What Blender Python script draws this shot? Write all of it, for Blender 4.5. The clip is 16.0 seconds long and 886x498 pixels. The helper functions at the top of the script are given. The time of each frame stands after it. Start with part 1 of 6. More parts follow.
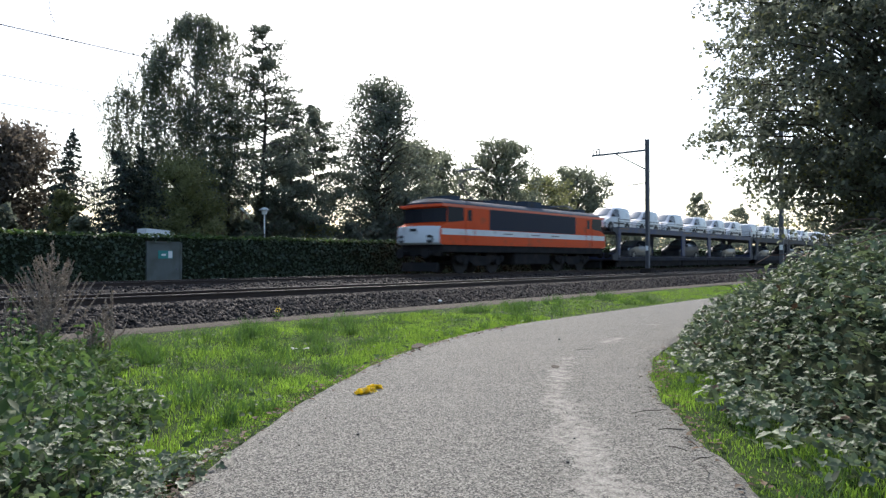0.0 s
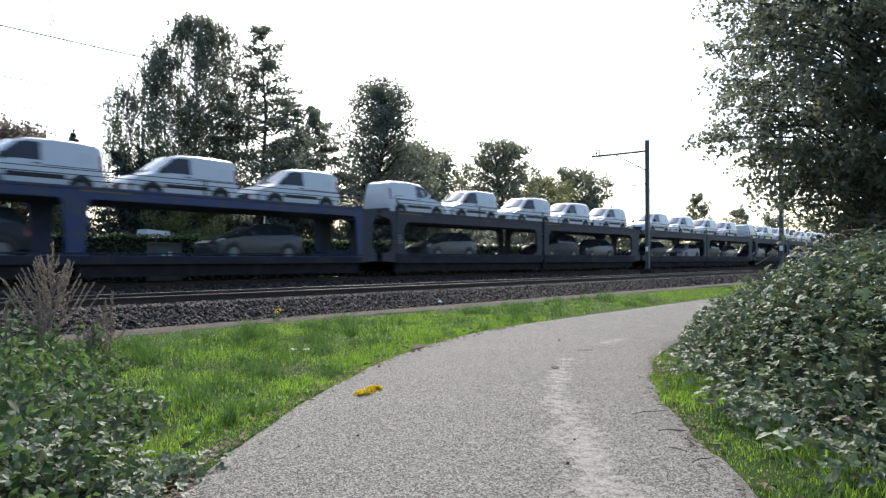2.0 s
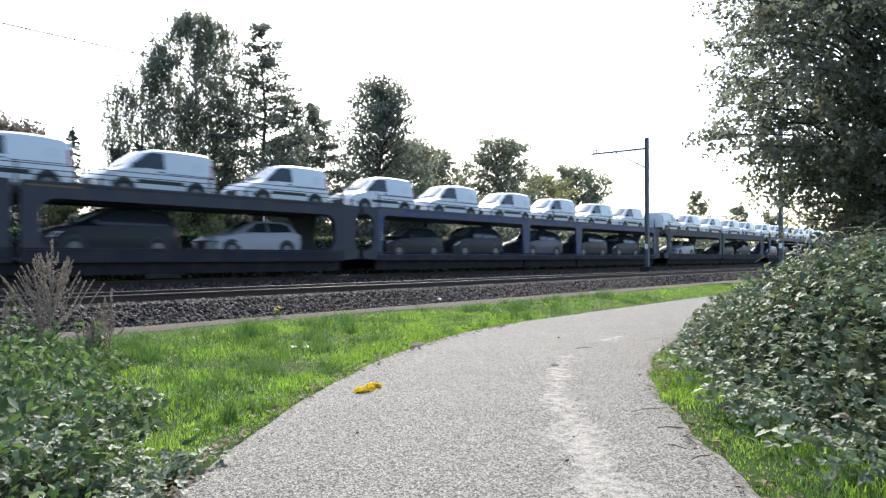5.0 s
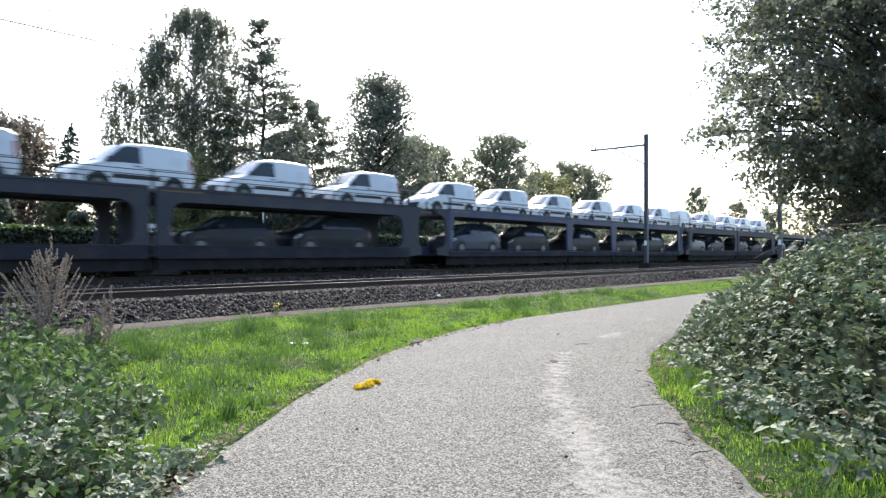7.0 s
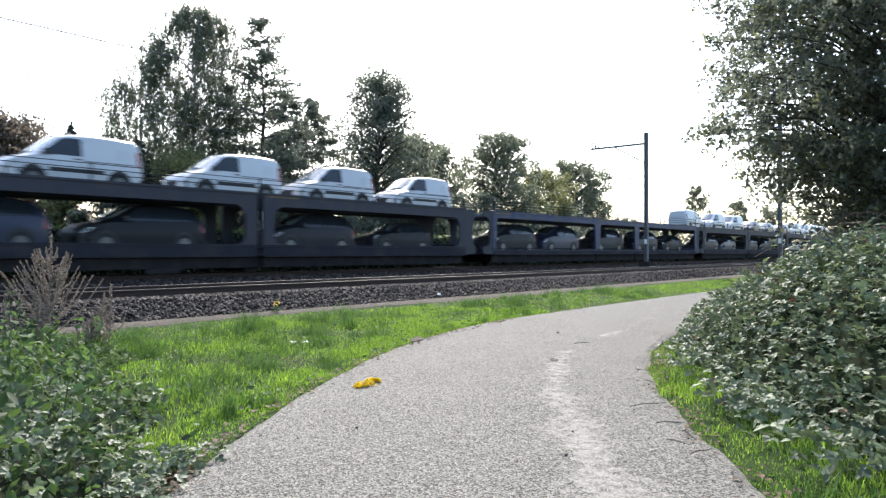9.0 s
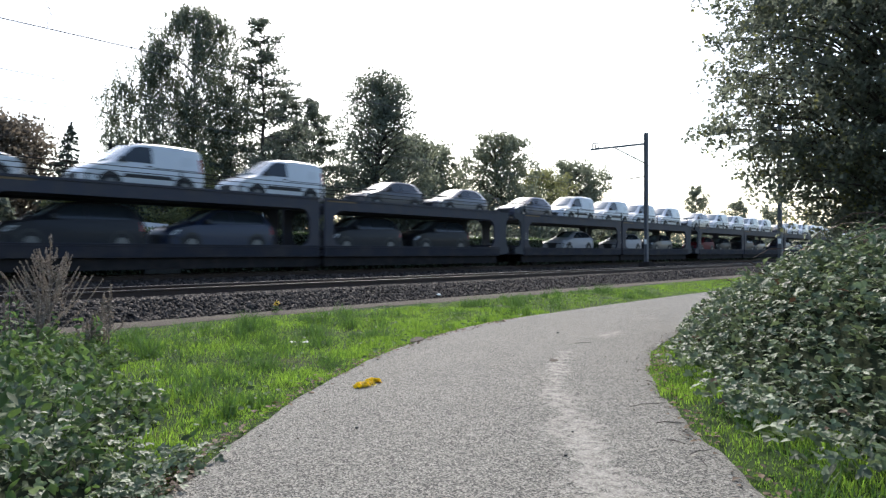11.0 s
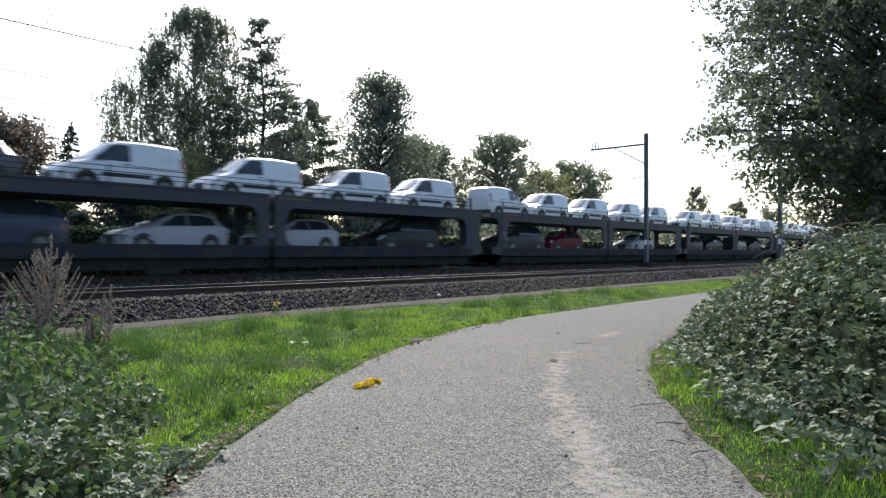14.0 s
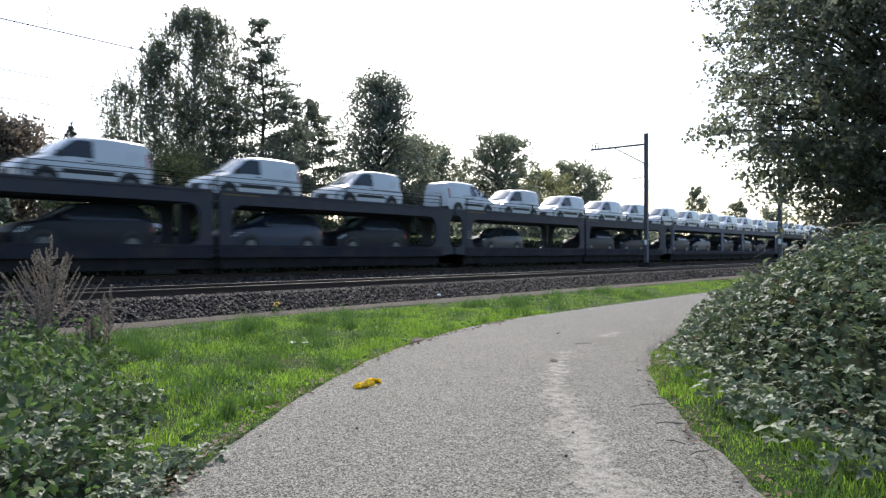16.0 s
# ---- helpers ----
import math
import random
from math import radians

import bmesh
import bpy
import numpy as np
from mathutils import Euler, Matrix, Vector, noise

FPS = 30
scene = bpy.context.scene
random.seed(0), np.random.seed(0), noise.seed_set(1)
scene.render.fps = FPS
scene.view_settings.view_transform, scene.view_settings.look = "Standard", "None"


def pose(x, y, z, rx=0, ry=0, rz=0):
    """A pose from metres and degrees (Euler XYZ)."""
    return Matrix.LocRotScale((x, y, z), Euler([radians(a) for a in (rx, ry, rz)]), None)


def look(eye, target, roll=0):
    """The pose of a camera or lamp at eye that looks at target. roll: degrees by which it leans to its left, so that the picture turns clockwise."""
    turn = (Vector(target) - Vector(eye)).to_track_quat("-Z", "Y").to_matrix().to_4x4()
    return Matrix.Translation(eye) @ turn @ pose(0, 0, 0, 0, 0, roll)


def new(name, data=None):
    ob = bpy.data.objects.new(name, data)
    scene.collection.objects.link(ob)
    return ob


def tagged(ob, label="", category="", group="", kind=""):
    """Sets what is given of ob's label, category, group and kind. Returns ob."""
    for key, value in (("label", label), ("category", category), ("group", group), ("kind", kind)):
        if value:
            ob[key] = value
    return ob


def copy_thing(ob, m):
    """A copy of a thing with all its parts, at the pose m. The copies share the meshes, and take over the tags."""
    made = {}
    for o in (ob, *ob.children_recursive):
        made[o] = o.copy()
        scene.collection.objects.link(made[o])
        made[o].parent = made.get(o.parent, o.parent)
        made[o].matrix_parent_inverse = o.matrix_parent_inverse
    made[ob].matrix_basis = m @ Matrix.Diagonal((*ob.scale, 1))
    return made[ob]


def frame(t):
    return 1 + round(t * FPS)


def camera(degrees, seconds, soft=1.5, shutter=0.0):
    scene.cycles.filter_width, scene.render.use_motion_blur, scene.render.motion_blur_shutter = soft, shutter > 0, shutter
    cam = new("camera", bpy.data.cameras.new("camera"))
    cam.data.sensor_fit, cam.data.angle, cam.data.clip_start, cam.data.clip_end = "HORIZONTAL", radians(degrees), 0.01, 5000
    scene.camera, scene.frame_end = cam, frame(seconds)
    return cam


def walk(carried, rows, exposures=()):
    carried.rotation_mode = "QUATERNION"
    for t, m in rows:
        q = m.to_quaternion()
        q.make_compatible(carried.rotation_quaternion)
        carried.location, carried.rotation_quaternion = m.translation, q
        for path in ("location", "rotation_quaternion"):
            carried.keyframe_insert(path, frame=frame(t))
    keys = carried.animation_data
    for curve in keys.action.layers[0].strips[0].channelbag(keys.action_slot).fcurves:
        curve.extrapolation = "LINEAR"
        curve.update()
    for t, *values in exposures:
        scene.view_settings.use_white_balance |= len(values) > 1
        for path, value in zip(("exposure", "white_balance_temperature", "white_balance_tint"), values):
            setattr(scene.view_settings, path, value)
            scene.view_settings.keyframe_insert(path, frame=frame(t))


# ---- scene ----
# The rails run along x (the train comes from +x), the train's track lies at y = 23.7, the camera stands at the origin.
EYE = (0.0, 0.0, 1.40)
LENS = 65.66
TURN = 40.73 - 90.0
RAIL = 0.61          # rail head above the footpath
FAR, NEAR = 23.7, 15.05  # track centre lines


def aim(up, side):
    """The camera's pose, tilted up and turned to the left by these degrees."""
    return pose(*EYE, 90 + up, 0, TURN + side)


cam = camera(LENS, 16.0, soft=1.35, shutter=0.25)
walk(cam, [
    (0.0, aim(0.80, 0.0)), (1.0, aim(0.84, 0.0)), (2.0, aim(0.87, 0.0)), (3.5, aim(0.90, 0.0)), (4.0, aim(0.86, 0.0)),
    (5.2, aim(0.62, -0.05)), (6.5, aim(0.42, -0.09)), (7.0, aim(0.37, -0.10)), (7.6, aim(0.25, -0.10)),
    (9.0, aim(0.26, -0.10)), (11.5, aim(0.28, -0.11)), (13.0, aim(0.30, -0.10)), (14.0, aim(0.31, -0.10)), (16.0, aim(0.31, -0.10))],
    exposures=[(0.0, 0.86, 6200, 9), (0.6, 0.86, 6200, 9), (2.0, 0.98, 6200, 9), (3.0, 1.10, 6200, 9), (3.5, 1.32, 6200, 9), (4.0, 1.48, 6200, 9), (6.5, 1.48, 6200, 9), (8.5, 1.48, 6200, 9), (10.0, 1.20, 6200, 9), (12.0, 0.84, 6200, 9), (16.0, 0.90, 6200, 9)])

# ---- light ----
SUN_UP, SUN_TURN = 40.0, 46.0   # elevation; direction in the plan, from +x towards +y
world = bpy.data.worlds.new("sky")
scene.world = world
world.use_nodes = True
sky = world.node_tree.nodes.new("ShaderNodeTexSky")
sky.sky_type, sky.sun_disc = "NISHITA", False
sky.sun_elevation, sky.sun_rotation = radians(SUN_UP), radians(90 - SUN_TURN)
sky.air_density, sky.dust_density, sky.ozone_density = 1.0, 2.5, 1.0
background = world.node_tree.nodes["Background"]
background.inputs["Strength"].default_value = 0.15
world.node_tree.links.new(sky.outputs["Color"], background.inputs["Color"])
sun = new("sun", bpy.data.lights.new("sun", "SUN"))
sun.data.energy, sun.data.angle, sun.data.color = 2.3, radians(0.6), (1.0, 0.935, 0.85)
sun.matrix_world = look((math.cos(radians(SUN_TURN)) * math.cos(radians(SUN_UP)) * 50,
                         math.sin(radians(SUN_TURN)) * math.cos(radians(SUN_UP)) * 50, math.sin(radians(SUN_UP)) * 50), (0, 0, 0))


# ---- materials ----
def material(name, colour, rough=0.6, metal=0.0, vary=0.15, scale=6.0, bump=0.0, fine=60.0, spec=0.5, coat=0.0, dirt=None, dirt_amount=0.0,
             dirt_scale=1.5, by_object=0.0, by_island=0.0, translucent=0.0, glow=None):
    """A surface with variation at two scales, an optional second colour in patches, fine relief and see-through light for leaves."""
    m = bpy.data.materials.new(name)
    m.use_nodes = True
    n, link = m.node_tree.nodes, m.node_tree.links.new
    b = n["Principled BSDF"]
    where = n.new("ShaderNodeTexCoord")

    def cloud(size, detail=4.0):
        t = n.new("ShaderNodeTexNoise")
        t.inputs["Scale"].default_value, t.inputs["Detail"].default_value = size, detail
        link(where.outputs["Object"], t.inputs["Vector"])
        return t.outputs["Fac"]

    def sums(op, a, c, d=None):
        s = n.new("ShaderNodeMath")
        s.operation = op
        for i, v in enumerate((a, c, d)):
            if v is None:
                continue
            if isinstance(v, (int, float)):
                s.inputs[i].default_value = v
            else:
                link(v, s.inputs[i])
        return s.outputs[0]

    big, small = cloud(scale), cloud(fine)
    light = sums("MULTIPLY_ADD", big, 2 * vary, 1 - vary)
    light = sums("MULTIPLY", light, sums("MULTIPLY_ADD", small, vary, 1 - vary / 2))
    if by_object:
        info = n.new("ShaderNodeObjectInfo")
        light = sums("MULTIPLY", light, sums("MULTIPLY_ADD", info.outputs["Random"], 2 * by_object, 1 - by_object))
    if by_island:
        geo = n.new("ShaderNodeNewGeometry")
        light = sums("MULTIPLY", light, sums("MULTIPLY_ADD", geo.outputs["Random Per Island"], 2 * by_island, 1 - by_island))
    base = n.new("ShaderNodeRGB")
    base.outputs[0].default_value = (*colour, 1)
    out = base.outputs[0]
    if dirt:
        ramp = n.new("ShaderNodeValToRGB")
        ramp.color_ramp.elements[0].position, ramp.color_ramp.elements[1].position = 0.62 - 0.35 * dirt_amount, 0.78 - 0.25 * dirt_amount
        link(cloud(dirt_scale, 7.0), ramp.inputs[0])
        mix = n.new("ShaderNodeMix")
        mix.data_type = "RGBA"
        link(ramp.outputs[0], mix.inputs["Factor"])
        link(out, mix.inputs["A"])
        mix.inputs["B"].default_value = (*dirt, 1)
        out = mix.outputs["Result"]
    tone = n.new("ShaderNodeHueSaturation")
    link(out, tone.inputs["Color"])
    link(light, tone.inputs["Value"])
    out = tone.outputs["Color"]
    link(out, b.inputs["Base Color"])
    b.inputs["Metallic"].default_value, b.inputs["Specular IOR Level"].default_value = metal, spec
    b.inputs["Coat Weight"].default_value = coat
    link(sums("MULTIPLY_ADD", big, 0.2, rough - 0.1), b.inputs["Roughness"])
    if bump:
        relief = n.new("ShaderNodeBump")
        relief.inputs["Strength"].default_value, relief.inputs["Distance"].default_value = bump, 0.02
        link(small, relief.inputs["Height"])
        link(relief.outputs[0], b.inputs["Normal"])
    if glow:
        b.inputs["Emission Color"].default_value, b.inputs["Emission Strength"].default_value = (*glow, 1), 3.0
    if translucent:
        thin, both = n.new("ShaderNodeBsdfTranslucent"), n.new("ShaderNodeMixShader")
        more = n.new("ShaderNodeHueSaturation")
        more.inputs["Value"].default_value, more.inputs["Saturation"].default_value = 1.7, 1.05
        more.inputs["Hue"].default_value = 0.488
        link(out, more.inputs["Color"])
        link(more.outputs[0], thin.inputs["Color"])
        both.inputs[0].default_value = translucent
        link(b.outputs[0], both.inputs[1])
        link(thin.outputs[0], both.inputs[2])
        link(both.outputs[0], n["Material Output"].inputs["Surface"])
    return m


def glass(name, tint=(0.02, 0.025, 0.03)):
    """Dark tinted vehicle glass."""
    return material(name, tint, rough=0.15, vary=0.05, spec=0.45, coat=0.2)


def asphalt_material():
    """Old asphalt: pale stone chips in dark binder, blotches, and sand where the mesh says it was washed up."""
    m = bpy.data.materials.new("asphalt")
    m.use_nodes = True
    n, link = m.node_tree.nodes, m.node_tree.links.new
    b = n["Principled BSDF"]
    where = n.new("ShaderNodeTexCoord")

    def tex(kind, size, detail=3.0):
        t = n.new(kind)
        t.inputs["Scale"].default_value = size
        if kind == "ShaderNodeTexNoise":
            t.inputs["Detail"].default_value = detail
        link(where.outputs["Object"], t.inputs["Vector"])
        return t

    def ramp(fac, stops):
        r = n.new("ShaderNodeValToRGB")
        for e, (at, c) in zip((r.color_ramp.elements[0], r.color_ramp.elements[1]), stops):
            e.position, e.color = at, (*c, 1)
        link(fac, r.inputs[0])
        return r.outputs[0]

    def blend(fac, a, c, mode="MIX"):
        x = n.new("ShaderNodeMix")
        x.data_type, x.blend_type = "RGBA", mode
        if isinstance(fac, float):
            x.inputs["Factor"].default_value = fac
        else:
            link(fac, x.inputs["Factor"])
        link(a, x.inputs["A"])
        link(c, x.inputs["B"])
        return x.outputs["Result"]

    chips = tex("ShaderNodeTexVoronoi", 96)
    speck = tex("ShaderNodeTexNoise", 60, 5)
    blotch = tex("ShaderNodeTexNoise", 1.1, 6)
    base = ramp(speck.outputs["Fac"], ((0.36, (0.031, 0.029, 0.0265)), (0.66, (0.158, 0.15, 0.13))))
    chip = ramp(chips.outputs["Color"], ((0.28, (0.015, 0.014, 0.013)), (0.95, (0.56, 0.53, 0.455))))
    ground_mix = blend(0.68, base, chip)
    ground_mix = blend(0.18, ground_mix, ramp(blotch.outputs["Fac"], ((0.3, (0.084, 0.079, 0.070)), (0.7, (0.178, 0.169, 0.148)))))
    wash = n.new("ShaderNodeAttribute")
    wash.attribute_name = "wash"
    grain = tex("ShaderNodeTexNoise", 13, 8)
    cover = n.new("ShaderNodeMath")
    cover.operation = "MULTIPLY_ADD"
    link(grain.outputs["Fac"], cover.inputs[0])
    cover.inputs[1].default_value = 2.9
    cover.inputs[2].default_value = -1.8
    total = n.new("ShaderNodeMath")
    link(cover.outputs[0], total.inputs[0])
    link(wash.outputs["Fac"], total.inputs[1])
    mask = ramp(total.outputs[0], ((0.0, (0, 0, 0)), (0.95, (0.75, 0.75, 0.75))))
    fine = tex("ShaderNodeTexNoise", 45, 4)
    out = blend(mask, ground_mix, ramp(fine.outputs["Fac"], ((0.3, (0.25, 0.23, 0.198)), (0.7, (0.46, 0.425, 0.37)))))
    link(out, b.inputs["Base Color"])
    b.inputs["Roughness"].default_value, b.inputs["Specular IOR Level"].default_value = 0.80, 0.12
    relief = n.new("ShaderNodeBump")
    relief.inputs["Strength"].default_value, relief.inputs["Distance"].default_value = 0.7, 0.008
    link(chips.outputs["Distance"], relief.inputs["Height"])
    link(relief.outputs[0], b.inputs["Normal"])
    return m


asphalt = asphalt_material()
sand = material("sand_wash", (0.30, 0.275, 0.24), rough=0.9, vary=0.2, scale=3, fine=120, bump=0.4)
soil = material("grassy_soil", (0.030, 0.052, 0.014), rough=0.95, spec=0.08, vary=0.35, scale=1.5, fine=40, bump=0.8, dirt=(0.055, 0.05, 0.03), dirt_amount=0.15, dirt_scale=0.6)
grit = material("path_grit", (0.115, 0.098, 0.078), rough=0.95, spec=0.1, vary=0.25, scale=2.5, fine=90, bump=0.8)
stone_bed = material("ballast_bed", (0.030, 0.026, 0.024), rough=0.95, spec=0.1, vary=0.35, scale=3, fine=25, bump=1.0)
stone = material("ballast_stone", (0.050, 0.040, 0.034), rough=0.78, vary=0.2, scale=2, fine=50, by_island=0.75, spec=0.2)
rust = material("rusty_rail", (0.045, 0.030, 0.024), rough=0.7, metal=0.3, vary=0.3, scale=3, fine=50)
rail_top = material("polished_rail", (0.15, 0.145, 0.14), rough=0.45, metal=1.0, vary=0.1)
door_grey = material("door_grey", (0.12, 0.13, 0.12), rough=0.8, vary=0.25, scale=2, fine=40, dirt=(0.09, 0.095, 0.075), dirt_amount=0.4)
concrete = material("concrete", (0.33, 0.32, 0.30), rough=0.9, vary=0.2, scale=2, fine=50, bump=0.3, dirt=(0.18, 0.18, 0.15), dirt_amount=0.3)
hedge_leaf = material("hedge_leaf", (0.080, 0.108, 0.070), rough=0.42, vary=0.2, by_island=0.5, translucent=0.42)
# Yellower green than the ivy's face; sunlight on the crest put into the colour.
ivy_young = material("ivy_young", (0.075, 0.125, 0.035), rough=0.42, vary=0.2, by_island=0.5, translucent=0.35)
# Near-black core below brambles, weeds and ivy: shade between leaves put into colour.
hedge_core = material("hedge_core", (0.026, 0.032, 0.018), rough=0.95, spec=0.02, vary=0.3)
leaf_dark = material("leaf_dark", (0.105, 0.12, 0.09), rough=0.6, vary=0.2, by_island=0.2, translucent=0.6)
birch_leaf = material("birch_leaf", (0.125, 0.14, 0.098), rough=0.55, vary=0.2, by_island=0.2, translucent=0.55)
leaf_mid = material("leaf_mid", (0.135, 0.15, 0.105), rough=0.6, vary=0.2, by_island=0.2, translucent=0.62)
leaf_bronze = material("leaf_bronze", (0.108, 0.094, 0.072), rough=0.6, vary=0.2, by_island=0.2, translucent=0.5)
leaf_light = material("leaf_light", (0.16, 0.17, 0.075), rough=0.6, vary=0.2, by_island=0.2, translucent=0.55)
needle = material("needle", (0.050, 0.066, 0.050), rough=0.5, vary=0.2, by_island=0.4, translucent=0.3)
bramble_leaf = material("bramble_leaf", (0.104, 0.140, 0.070), rough=0.56, vary=0.2, by_island=0.5, translucent=0.3, spec=0.5)
bramble_stem = material("bramble_stem", (0.09, 0.05, 0.035), rough=0.7, vary=0.3)
nettle_leaf = material("nettle_leaf", (0.066, 0.112, 0.034), rough=0.68, spec=0.35, vary=0.2, by_island=0.5, translucent=0.35)
grass_blade = material("grass_blade", (0.135, 0.232, 0.038), rough=0.55, spec=0.3, vary=0.3, scale=0.9, by_island=0.45, translucent=0.5, dirt=(0.07, 0.135, 0.026), dirt_amount=0.2, dirt_scale=3.0)
grass_coarse = material("grass_coarse", (0.060, 0.120, 0.026), rough=0.5, vary=0.2, by_island=0.35, translucent=0.4)
dry_weed = material("dry_weed", (0.22, 0.186, 0.15), rough=0.85, vary=0.2, by_island=0.4, translucent=0.25)
dead_leaf = material("dead_leaf", (0.115, 0.075, 0.045), rough=0.8, vary=0.2, by_island=0.6, translucent=0.2)
yellow_leaf = material("yellow_leaf", (0.62, 0.46, 0.02), rough=0.55, vary=0.15, by_island=0.3, translucent=0.25)
bark = material("bark", (0.055, 0.045, 0.036), rough=0.9, vary=0.35, scale=4, fine=30, bump=0.8)
birch_bark = material("birch_bark", (0.42, 0.40, 0.37), rough=0.8, vary=0.2, scale=4, fine=30, dirt=(0.05, 0.045, 0.04), dirt_amount=0.4, dirt_scale=4)
galvanised = material("galvanised_steel", (0.14, 0.14, 0.15), rough=0.65, metal=0.4, vary=0.2, scale=3)
wire_metal = material("wire_metal", (0.09, 0.085, 0.08), rough=0.7, metal=0.1, vary=0.1)
insulator = material("insulator", (0.10, 0.05, 0.03), rough=0.3, vary=0.1)
white_plastic = material("white_plastic", (0.75, 0.75, 0.73), rough=0.5, vary=0.06)
sign_teal = material("sign_teal", (0.03, 0.22, 0.20), rough=0.5, vary=0.1)
brick_wall = material("house_brick", (0.24, 0.12, 0.08), rough=0.9, vary=0.25, scale=3, fine=20, bump=0.4)
roof_tile = material("roof_tile", (0.08, 0.05, 0.045), rough=0.7, vary=0.25, scale=4, fine=15, bump=0.4)
pale_roof = material("pale_roof", (0.8, 0.8, 0.8), rough=0.4, vary=0.1)
loco_orange = material("loco_orange", (0.68, 0.078, 0.012), rough=0.55, vary=0.1, scale=0.8, fine=8, spec=0.25, dirt=(0.35, 0.08, 0.03), dirt_amount=0.15)
loco_white = material("loco_white", (0.68, 0.69, 0.69), rough=0.42, vary=0.1, scale=0.8, coat=0.2, dirt=(0.45, 0.44, 0.42), dirt_amount=0.2)
loco_blue = material("loco_navy", (0.024, 0.027, 0.042), rough=0.6, spec=0.2, vary=0.15, scale=0.8)
loco_roof = material("loco_roof", (0.052, 0.066, 0.090), rough=0.85, spec=0.2, vary=0.2, scale=1.2, dirt=(0.07, 0.06, 0.055), dirt_amount=0.3)
loco_red = material("loco_trim", (0.72, 0.15, 0.07), rough=0.45, vary=0.08)
frame_black = material("underframe", (0.024, 0.023, 0.024), rough=0.85, spec=0.1, vary=0.35, scale=3, dirt=(0.036, 0.031, 0.029), dirt_amount=0.4)
wheel_steel = material("wheel_steel", (0.024, 0.021, 0.020), rough=0.8, metal=0.1, vary=0.3)
wagon_blue = material("wagon_blue", (0.025, 0.040, 0.11), rough=0.5, vary=0.2, scale=1.2, dirt=(0.05, 0.052, 0.075), dirt_amount=0.4)
wagon_brown = material("wagon_brown", (0.027, 0.028, 0.042), rough=0.6, vary=0.2, scale=1.2, dirt=(0.04, 0.036, 0.042), dirt_amount=0.4)
sill_grime = material("grimy_sill", (0.024, 0.025, 0.033), rough=0.8, spec=0.2, vary=0.3, scale=1.1, fine=12, dirt=(0.045, 0.04, 0.04), dirt_amount=0.35, dirt_scale=0.9)
wagon_dark = material("wagon_deck", (0.04, 0.042, 0.048), rough=0.7, vary=0.25, scale=1.5)
rim_grey = material("rim_grey", (0.17, 0.175, 0.18), rough=0.4, metal=0.7, vary=0.1)
tyre_rubber = material("tyre_rubber", (0.018, 0.018, 0.019), rough=0.8, vary=0.2)
trim_black = material("trim_black", (0.022, 0.023, 0.025), rough=0.55, vary=0.15)
car_glass = glass("car_glass")
# Paler base than the side windows: the sky's reflection partly put into the colour.
screen_glass = material("screen_glass", (0.16, 0.19, 0.20), rough=0.16, vary=0.05, spec=1.0, coat=1.0)
cab_glass = material("cab_glass", (0.012, 0.014, 0.02), rough=0.4, vary=0.1, spec=0.18)
lamp_clear = material("lamp_clear", (0.55, 0.57, 0.58), rough=0.15, vary=0.1, coat=0.6)
lamp_red = material("lamp_red", (0.30, 0.015, 0.012), rough=0.2, vary=0.1, coat=0.5)
yellow_paint = material("yellow_paint", (0.17, 0.11, 0.05), rough=0.6, vary=0.15)
paint_white = material("paint_white", (0.57, 0.585, 0.60), rough=0.30, vary=0.04, scale=1, coat=0.4, by_object=0.05)
paint_bright = material("paint_bright_silver", (0.42, 0.43, 0.44), rough=0.3, metal=0.4, vary=0.05, scale=1, coat=0.4)
# Pale paint dulled to grey: the upper deck's shade put into the colour.
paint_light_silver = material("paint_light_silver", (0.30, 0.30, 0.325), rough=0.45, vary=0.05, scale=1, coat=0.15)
paint_graphite = material("paint_graphite", (0.040, 0.040, 0.050), rough=0.35, vary=0.06, scale=1, coat=0.4)
paint_grey = material("paint_grey", (0.13, 0.135, 0.15), rough=0.35, metal=0.2, vary=0.06, scale=1, coat=0.4)
paint_navy = material("paint_navy", (0.030, 0.036, 0.065), rough=0.35, vary=0.06, scale=1, coat=0.4)
# Silver of the lower-deck cars, darkened to carry the upper deck's shade.
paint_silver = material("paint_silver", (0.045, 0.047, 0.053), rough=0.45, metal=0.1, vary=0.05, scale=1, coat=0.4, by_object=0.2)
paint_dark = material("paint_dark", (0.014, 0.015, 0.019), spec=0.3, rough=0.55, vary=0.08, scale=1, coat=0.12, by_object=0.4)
paint_red = material("paint_red", (0.11, 0.007, 0.012), rough=0.6, spec=0.2, vary=0.06, scale=1, coat=0.05)
paint_blue = material("paint_blue", (0.018, 0.026, 0.055), rough=0.4, vary=0.06, scale=1, coat=0.12)


# ---- building blocks ----
def mesh_of(name, bm, mat, smooth=False):
    me = bpy.data.meshes.new(name)
    bm.normal_update()
    bm.to_mesh(me)
    bm.free()
    me.materials.append(mat)
    if smooth:
        me.shade_smooth()
        me.set_sharp_from_angle(angle=radians(35))
    return me


def part(name, bm, mat, parent=None, label="", smooth=False):
    """Links a bmesh as one mesh object, under a thing or a part."""
    ob = new(name, mesh_of(name, bm, mat, smooth))
    ob.parent = parent
    if label:
        ob["label"] = label
    return ob


def twin(ob, m, parent):
    """Another piece on the same mesh, at the pose m in its parent's space."""
    made = new(ob.name.split(".")[0], ob.data)
    made.parent, made.matrix_local = parent, m
    if "label" in ob:
        made["label"] = ob["label"]
    return made


